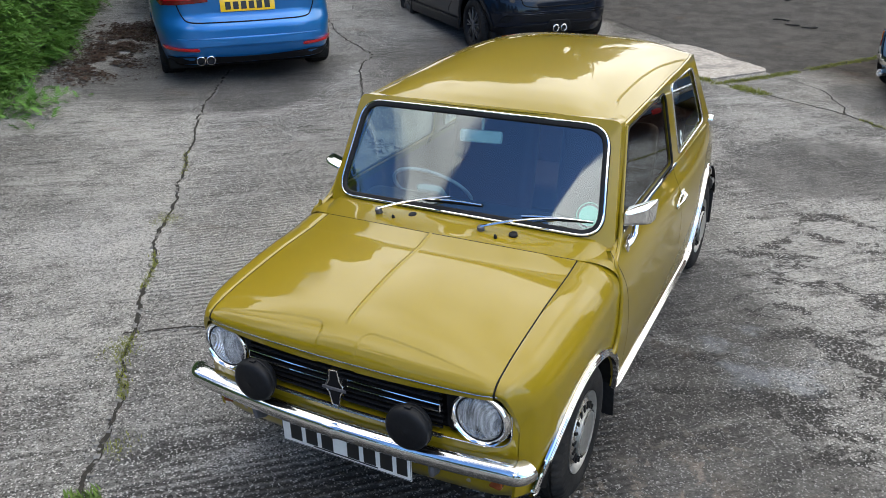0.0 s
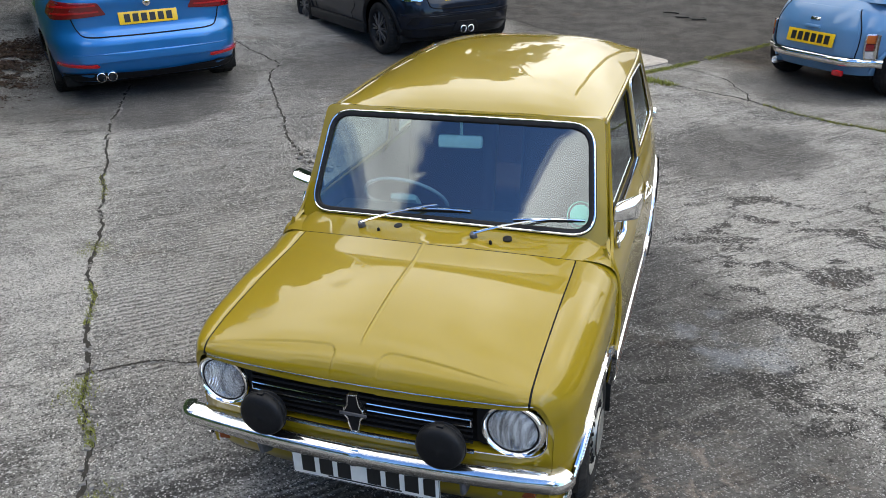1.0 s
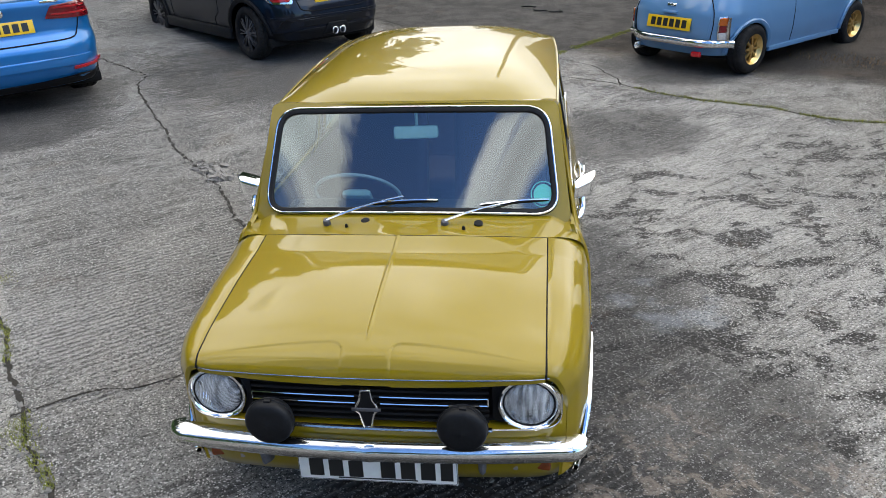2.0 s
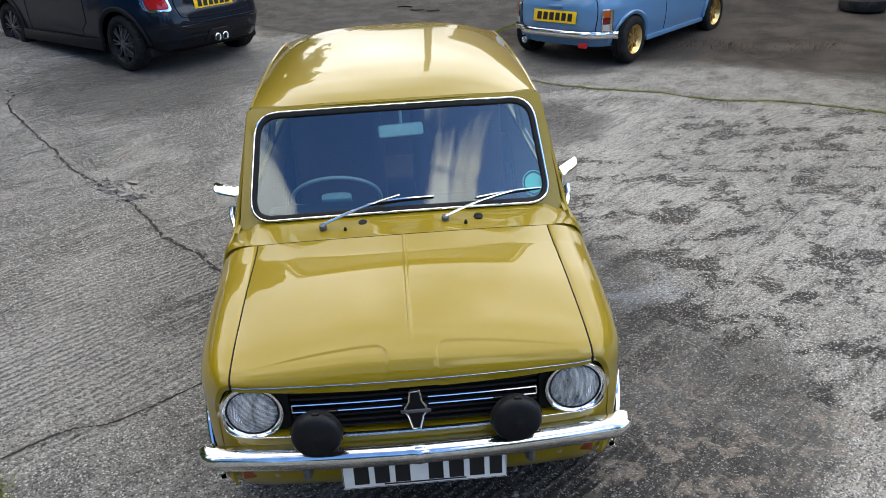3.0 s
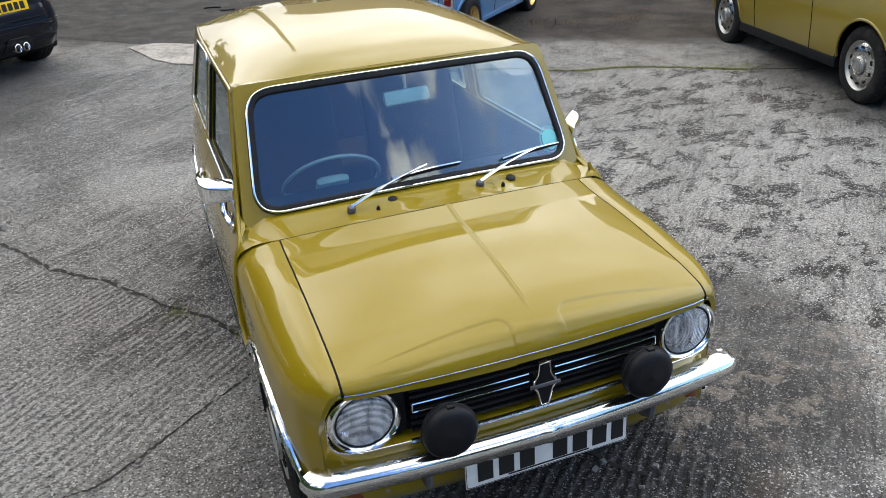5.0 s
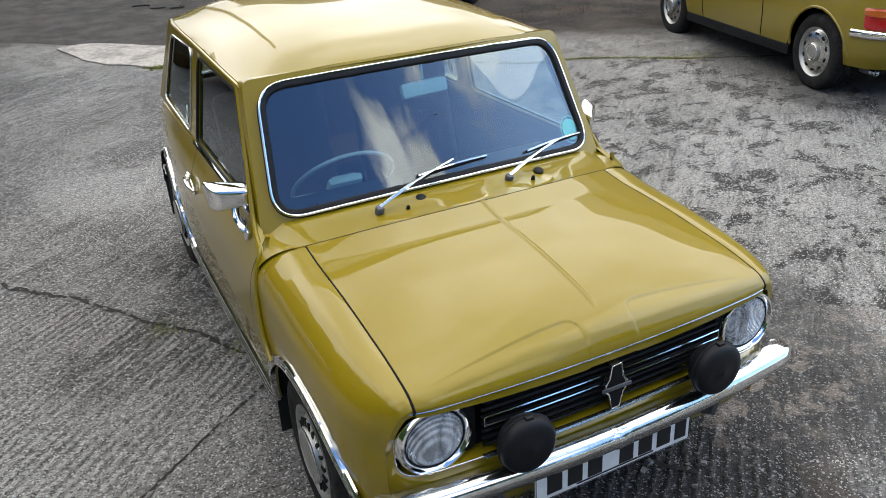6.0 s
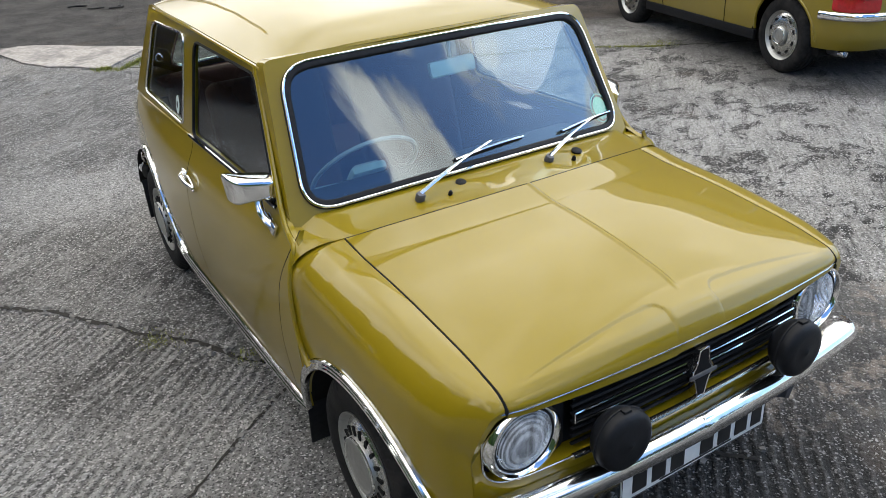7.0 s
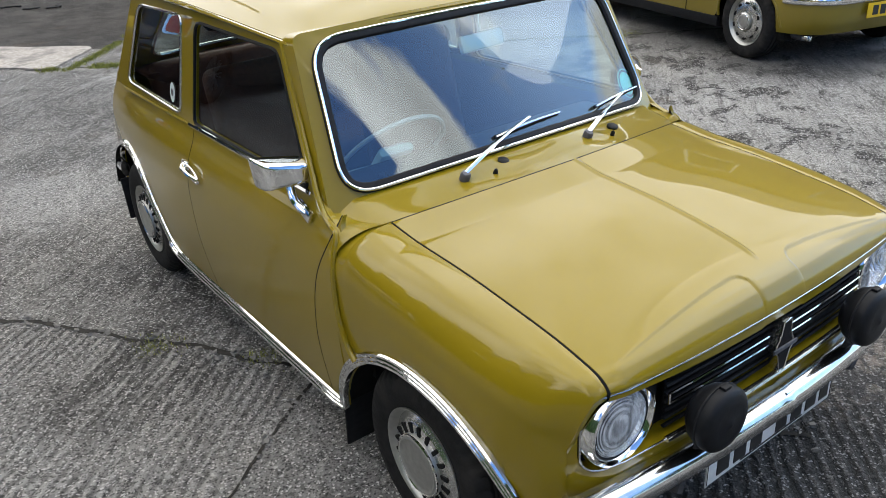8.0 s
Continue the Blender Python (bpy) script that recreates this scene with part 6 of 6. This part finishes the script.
def many_spokes(w, m, h):
    spokes(w, m, 10, .05, .215, h - .030, .022, STEEL)


wheels_for(bl, .750, 2.81, .325, .235, .225, STEEL, many_spokes)

# -- dark modern hatchback --
dk = empty("dark_hatchback", (-2.45, 7.95, lie(-2.6, 7.8)), "glossy dark blue-black modern hatchback with black alloy wheels", "car", heading(-.75, .66))
half = hermite([.15, .30, .45, .62, .80, .95, 1.0], [.76, .83, .855, .862, .858, .82, .77])
back = hermite([.15, .25, .36, .50, .62, .70, .85, 1.0], [-.52, -.60, -.655, -.675, -.655, -.62, -.595, -.56])
front = hermite([.15, .4, .7, .98], [3.10, 3.20, 3.16, 2.9])
P = body_ring(half, back, front, 0, 1.0, [(0, .31, .35), (2.495, .31, .35)], .24, n=5.0)
obj("body", *grid(P, close_u=True), BLACK_PAINT, dk)
obj("deck", *lid(P, .04), BLACK_PAINT, dk)
cabin(dk, .76, .60, -.42, 2.2, -.25, 1.35, 1.01, 1.40, BLACK_PAINT)
obj("underbody", *block(1.5, 3.3, .10, .03, pose(0, 1.25, .22)), DARK, dk)
obj("lower_bumper", *tail_patch(P, [(-.70, .245), (.70, .245), (.76, .33), (.42, .37), (-.42, .37), (-.76, .33)], .010, .02), BLACK, dk, "black plastic lower bumper")
obj("mesh_insert", *tail_patch(P, [(-.70, .395), (.70, .395), (.66, .475), (-.66, .475)], .006, .02), BLACK, dk, "black honeycomb insert")
obj("bumper_rib", *tail_patch(P, [(-.74, .485), (.74, .485), (.74, .515), (-.74, .515)], .012, .010), BLACK_PAINT, dk)
obj("exhaust_surround", *tail_patch(P, [(-.20, .27), (.20, .27), (.13, .41), (-.13, .41)], .020, .02), BLACK, dk)
for s in (-1, 1):
    obj("pipe", *lathe([(.040, -.10), (.043, .02), (.038, .024), (.032, .015), (.032, -.10)], 24, axis_y(s * .052, -.685, .315)), CHROME, dk, "chrome exhaust tip")
    lamp = obj("tail_lamp", *tail_patch(P, [(s * .52, .66), (s * .74, .66), (s * .755, .86), (s * .56, .87)], .012, .05), CHROME, dk, "red tail lamp in a chrome ring")
    obj("lens", *tail_patch(P, [(s * .545, .685), (s * .725, .685), (s * .735, .84), (s * .58, .848)], .024, .04), RED, lamp)
plate_with_bars(dk, P, 0, .70, tilt=-6)
obj("hatch_seam", *tube([tuple(on_tail(P, x, z, .003)) for x, z in spline([(-.50, .90), (-.48, .66), (-.40, .575), (0, .565), (.40, .575), (.48, .66), (.50, .90)], 40)], .006, 6), DARK, dk)
for s in (-1, 1):
    obj("sill_cover", *block(.05, 1.78, .13, .02, pose(s * .845, 1.25, .265)), BLACK, dk, "black plastic sill")
    obj("door_seam", *tube([(s * (half(z) + .001), .62 + .12 * (z < .45), z) for z in np.linspace(.34, .98, 9)], .004, 5), DARK, dk)
    obj("door_seam", *tube([(s * (half(z) + .001), 1.95, z) for z in np.linspace(.34, .98, 9)], .004, 5), DARK, dk)
    for y in (0, 2.495):
        arc = [(s * (skin_x(half, back, front, 5.0, y - .378 * math.cos(a), .31 + .37 * math.sin(a)) + .004), y - .378 * math.cos(a), .31 + .378 * math.sin(a)) for a in np.linspace(.0, math.pi, 26)]
        obj("arch_cover", *tube(arc, .030, 8, flat=.6), BLACK, dk, "black plastic wheel arch cover")


def black_alloy(w, m, h):
    spokes(w, m, 8, .045, .205, h - .022, .013, DARK_ALLOY, fork=7)


wheels_for(dk, .735, 2.495, .308, .205, .215, BLACK, black_alloy)

# -- pale blue vintage saloon --
pb = empty("pale_blue_saloon", (2.13, 7.14, lie(2.13, 7.14)), "pale blue two-door vintage saloon with gold alloy wheels", "car", heading(.707, .707))
half = hermite([.15, .28, .42, .56, .70, .80, .86], [.645, .675, .690, .690, .672, .645, .60])
back = hermite([.15, .24, .34, .46, .60, .72, .82, .88], [-.36, -.43, -.475, -.495, -.490, -.45, -.38, -.32])
front = hermite([.15, .4, .7, .88], [2.45, 2.52, 2.48, 2.3])
P = body_ring(half, back, front, 0, .86, [(0, .25, .285), (2.036, .25, .285)], .20, n=4.6)
obj("body", *grid(P, close_u=True), PALE_BLUE, pb)
obj("deck", *lid(P, .03), PALE_BLUE, pb)
cabin(pb, .60, .52, -.30, 1.75, -.02, 1.35, .86, 1.30, PALE_BLUE)
obj("underbody", *block(1.1, 2.5, .08, .02, pose(0, 1.0, .20)), DARK, pb)
obj("boot_lid", *tail_patch(P, [(-.44, .375), (.44, .375), (.47, .62), (.40, .80), (-.40, .80), (-.47, .62)], .005, .05), PALE_BLUE, pb)
obj("boot_seam", *tube([tuple(on_tail(P, x, z, .003)) for x, z in spline([(-.40, .80), (-.48, .62), (-.47, .40), (-.41, .365), (0, .362), (.41, .365), (.47, .40), (.48, .62), (.40, .80)], 60)], .005, 6), DARK, pb)
plate_with_bars(pb, P, .01, .51, w=.54, hgt=.125, tilt=-10, y=-.515)
obj("boot_handle", *block(.17, .04, .030, .012, pose(.01, -.500, .615, -16)), PALE_BLUE, pb)
obj("emblem", *block(.11, .008, .030, .003, pose(.01, on_tail(P, 0, .685)[1] - .008, .685, -20)), CHROME, pb, "plain bright winged emblem")
for s in (-1, 1):
    lamp = obj("tail_lamp", *tail_patch(P, [(s * .520, .365), (s * .612, .365), (s * .612, .600), (s * .520, .600)], .012, .015), DULL_CHROME, pb, "upright three-colour tail lamp")
    obj("amber_lens", *tail_patch(P, [(s * .530, .515), (s * .602, .515), (s * .602, .590), (s * .530, .590)], .022, .008), AMBER, lamp)
    obj("red_lens", *tail_patch(P, [(s * .530, .447), (s * .602, .447), (s * .602, .513), (s * .530, .513)], .022, .008), DARK_RED, lamp)
    obj("clear_lens", *tail_patch(P, [(s * .530, .376), (s * .602, .376), (s * .602, .445), (s * .530, .445)], .022, .008), CLEAR_LAMP, lamp)
    for y in (0, 2.036):
        arc = [(s * (skin_x(half, back, front, 4.6, y - .288 * math.cos(a), .245 + .288 * math.sin(a)) + .012), y - .288 * math.cos(a), .245 + .288 * math.sin(a)) for a in np.linspace(-.05, math.pi + .05, 30)]
        obj("arch_flare", *tube(arc, .026, 8, flat=.75), PALE_BLUE, pb)
    obj("door_seam", *tube([(s * (half(z) + .001), .72, z) for z in np.linspace(.24, .84, 9)], .004, 5), DARK, pb)
    obj("sill", *block(.03, 1.42, .05, .012, pose(s * .672, 1.02, .205)), PALE_BLUE, pb)
line = []
for x in np.linspace(-.66, .66, 40):
    q = on_tail(P, x, .33, .03)
    line.append((x, q[1] + .05 * max(0, abs(x) - .5) / .16, .33))
obj("rear_bumper", *tube(line, .014, 8, flat=2.6), CHROME, pb, "chrome rear bumper")
obj("pipe", *lathe([(.034, -.22), (.036, .02), (.032, .022), (.027, .015), (.027, -.2)], 24, axis_y(-.42, -.45, .215)), CHROME, pb, "chrome exhaust tip")
obj("tow_eye", *block(.10, .05, .055, .015, pose(.36, -.49, .225)), RED, pb, "red fog lamp under the bumper")


def gold_alloy(w, m, h):
    obj("rim_lip", *lathe([(.128, h - .045), (.150, h - .006), (.156, h - .002), (.150, h - .012)], 40, m), DULL_CHROME, w, "polished rim")
    spokes(w, m, 8, .040, .135, h - .038, .022, GOLD)


wheels_for(pb, .625, 2.036, .248, .17, .148, GOLD, gold_alloy)

# -- second mustard car --
ye = empty("mustard_hatchback", (5.08, 2.83, lie(5.08, 2.83)), "mustard yellow seventies family car with dark sills, parked across the yard", "car", heading(.26, .966))
half = hermite([.15, .28, .45, .60, .75, .88, .95], [.72, .765, .795, .803, .790, .755, .70])
back = hermite([.15, .26, .36, .48, .60, .72, .85, .95], [-.50, -.60, -.66, -.68, -.68, -.665, -.64, -.60])
front = hermite([.15, .4, .7, .95], [3.05, 3.15, 3.10, 2.85])
P = body_ring(half, back, front, 0, .93, [(0, .30, .335), (2.44, .30, .335)], .255, n=7.0)
obj("body", *grid(P, close_u=True), PAINT_FAR, ye)
obj("deck", *lid(P, .04), PAINT_FAR, ye)
cabin(ye, .70, .56, -.45, 2.0, .15, 1.40, .94, 1.38, PAINT_FAR)
obj("underbody", *block(1.4, 3.2, .10, .03, pose(0, 1.25, .23)), DARK, ye)
for s in (-1, 1):
    obj("sill", *block(.04, 1.76, .085, .015, pose(s * .758, 1.22, .245)), BLACK, ye, "black sill")
    obj("door_seam", *tube([(s * (half(z) + .001), .78 + .05 * math.cos(z * 6), z) for z in np.linspace(.27, .92, 10)], .004, 5), DARK, ye)
    obj("door_seam", *tube([(s * (half(z) + .001), 1.78, z) for z in np.linspace(.27, .92, 10)], .004, 5), DARK, ye)
    for y in (0, 2.44):
        arc = [(s * (skin_x(half, back, front, 7.0, y - .342 * math.cos(a), .30 + .34 * math.sin(a)) - .004), y - .342 * math.cos(a), .30 + .342 * math.sin(a)) for a in np.linspace(.0, math.pi, 26)]
        obj("arch_lip", *tube(arc, .012, 8), PAINT_FAR, ye)
    lamp = obj("tail_lamp", *tail_patch(P, [(s * .50, .55), (s * .735, .55), (s * .735, .70), (s * .50, .70)], .010, .02), RED, ye, "red and amber tail lamp")
    obj("amber_lens", *tail_patch(P, [(s * .51, .645), (s * .735, .645), (s * .735, .692), (s * .51, .692)], .018, .012), AMBER, lamp)
line = [(x, on_tail(P, x, .515, .02)[1] + .10 * max(0, abs(x) - .66) / .1, .515) for x in np.linspace(-.76, .76, 44)]
line = [(-(skin_x(half, back, front, 7.0, y, .515) + .012), y, .515) for y in (-.38, -.46, -.54, -.59)] + [p for p in line if abs(p[0]) < .70] + [(skin_x(half, back, front, 7.0, y, .515) + .012, y, .515) for y in (-.59, -.54, -.46, -.38)]
obj("rear_bumper", *tube(line, .013, 8, flat=2.2), CHROME, ye, "slim chrome bumper")
plate_with_bars(ye, P, 0, .42, y=-.70)
obj("pipe", *lathe([(.022, -.25), (.024, .02), (.021, .022), (.017, .012), (.017, -.2)], 20, axis_y(-.60, -.50, .225)), CHROME, ye, "chrome exhaust tip")
obj("silencer", *tube([(-.60, -.46, .225), (-.60, -.34, .228), (-.52, -.20, .235)], .028, 10), GREY_IRON, ye)


def capped(w, m, h):
    obj("disc", *lathe([(.185, h - .030), (.168, h - .020), (.150, h - .012), (.115, h - .004), (.085, h - .002), (.080, h - .012), (.0005, h - .012)], 44, m), DULL_CHROME, w, "bright steel disc")
    for i in range(10):
        obj("slot", *moved(outline_block(.034, .016, .004), m @ pose(0, 0, 0, 0, 0, 36 * i) @ pose(.140, 0, h - .0065, 0, 0, 90)), DARK, w)
    obj("hub_cap", *lathe([(.075, h - .012), (.073, h + .012), (.060, h + .022), (.046, h + .026), (.044, h + .020), (.02, h + .022), (.0005, h + .022)], 40, m), STEEL, w, "domed steel hub cap")
    obj("cap_ring", *tube([tuple(m @ Vector((.062 * math.cos(a), .062 * math.sin(a), h + .021))) for a in np.linspace(0, 2 * math.pi, 36)[:-1]], .004, 6, closed=True), CHROME, w)


wheels_for(ye, .695, 2.44, .298, .165, .186, STEEL, capped)

tyre_on_ground = lathe([(.17, 0), (.20, -.005), (.25, .0), (.285, .02), (.295, .05), (.295, .12), (.285, .15), (.25, .17), (.20, .175), (.17, .17), (.165, .09)], 48)
tagged(obj("loose_tyre", *moved(tyre_on_ground, pose(6.35, 8.72, lie(6.35, 8.72))), TYRE), "old black tyre lying flat on the ground", "tyre")
STRAW = mat("dry_straw", (.17, .115, .06), .9, grain=.4, grain_scale=30)
tufts("dry_grass", [tuple(p) for p in spline([(3.0, 7.75), (3.97, 7.12), (4.7, 7.0), (5.24, 6.80), (5.75, 6.35)], 80)], 1500, .15, .03, STRAW, 61, "withered straw-coloured grass along the back of the yard")
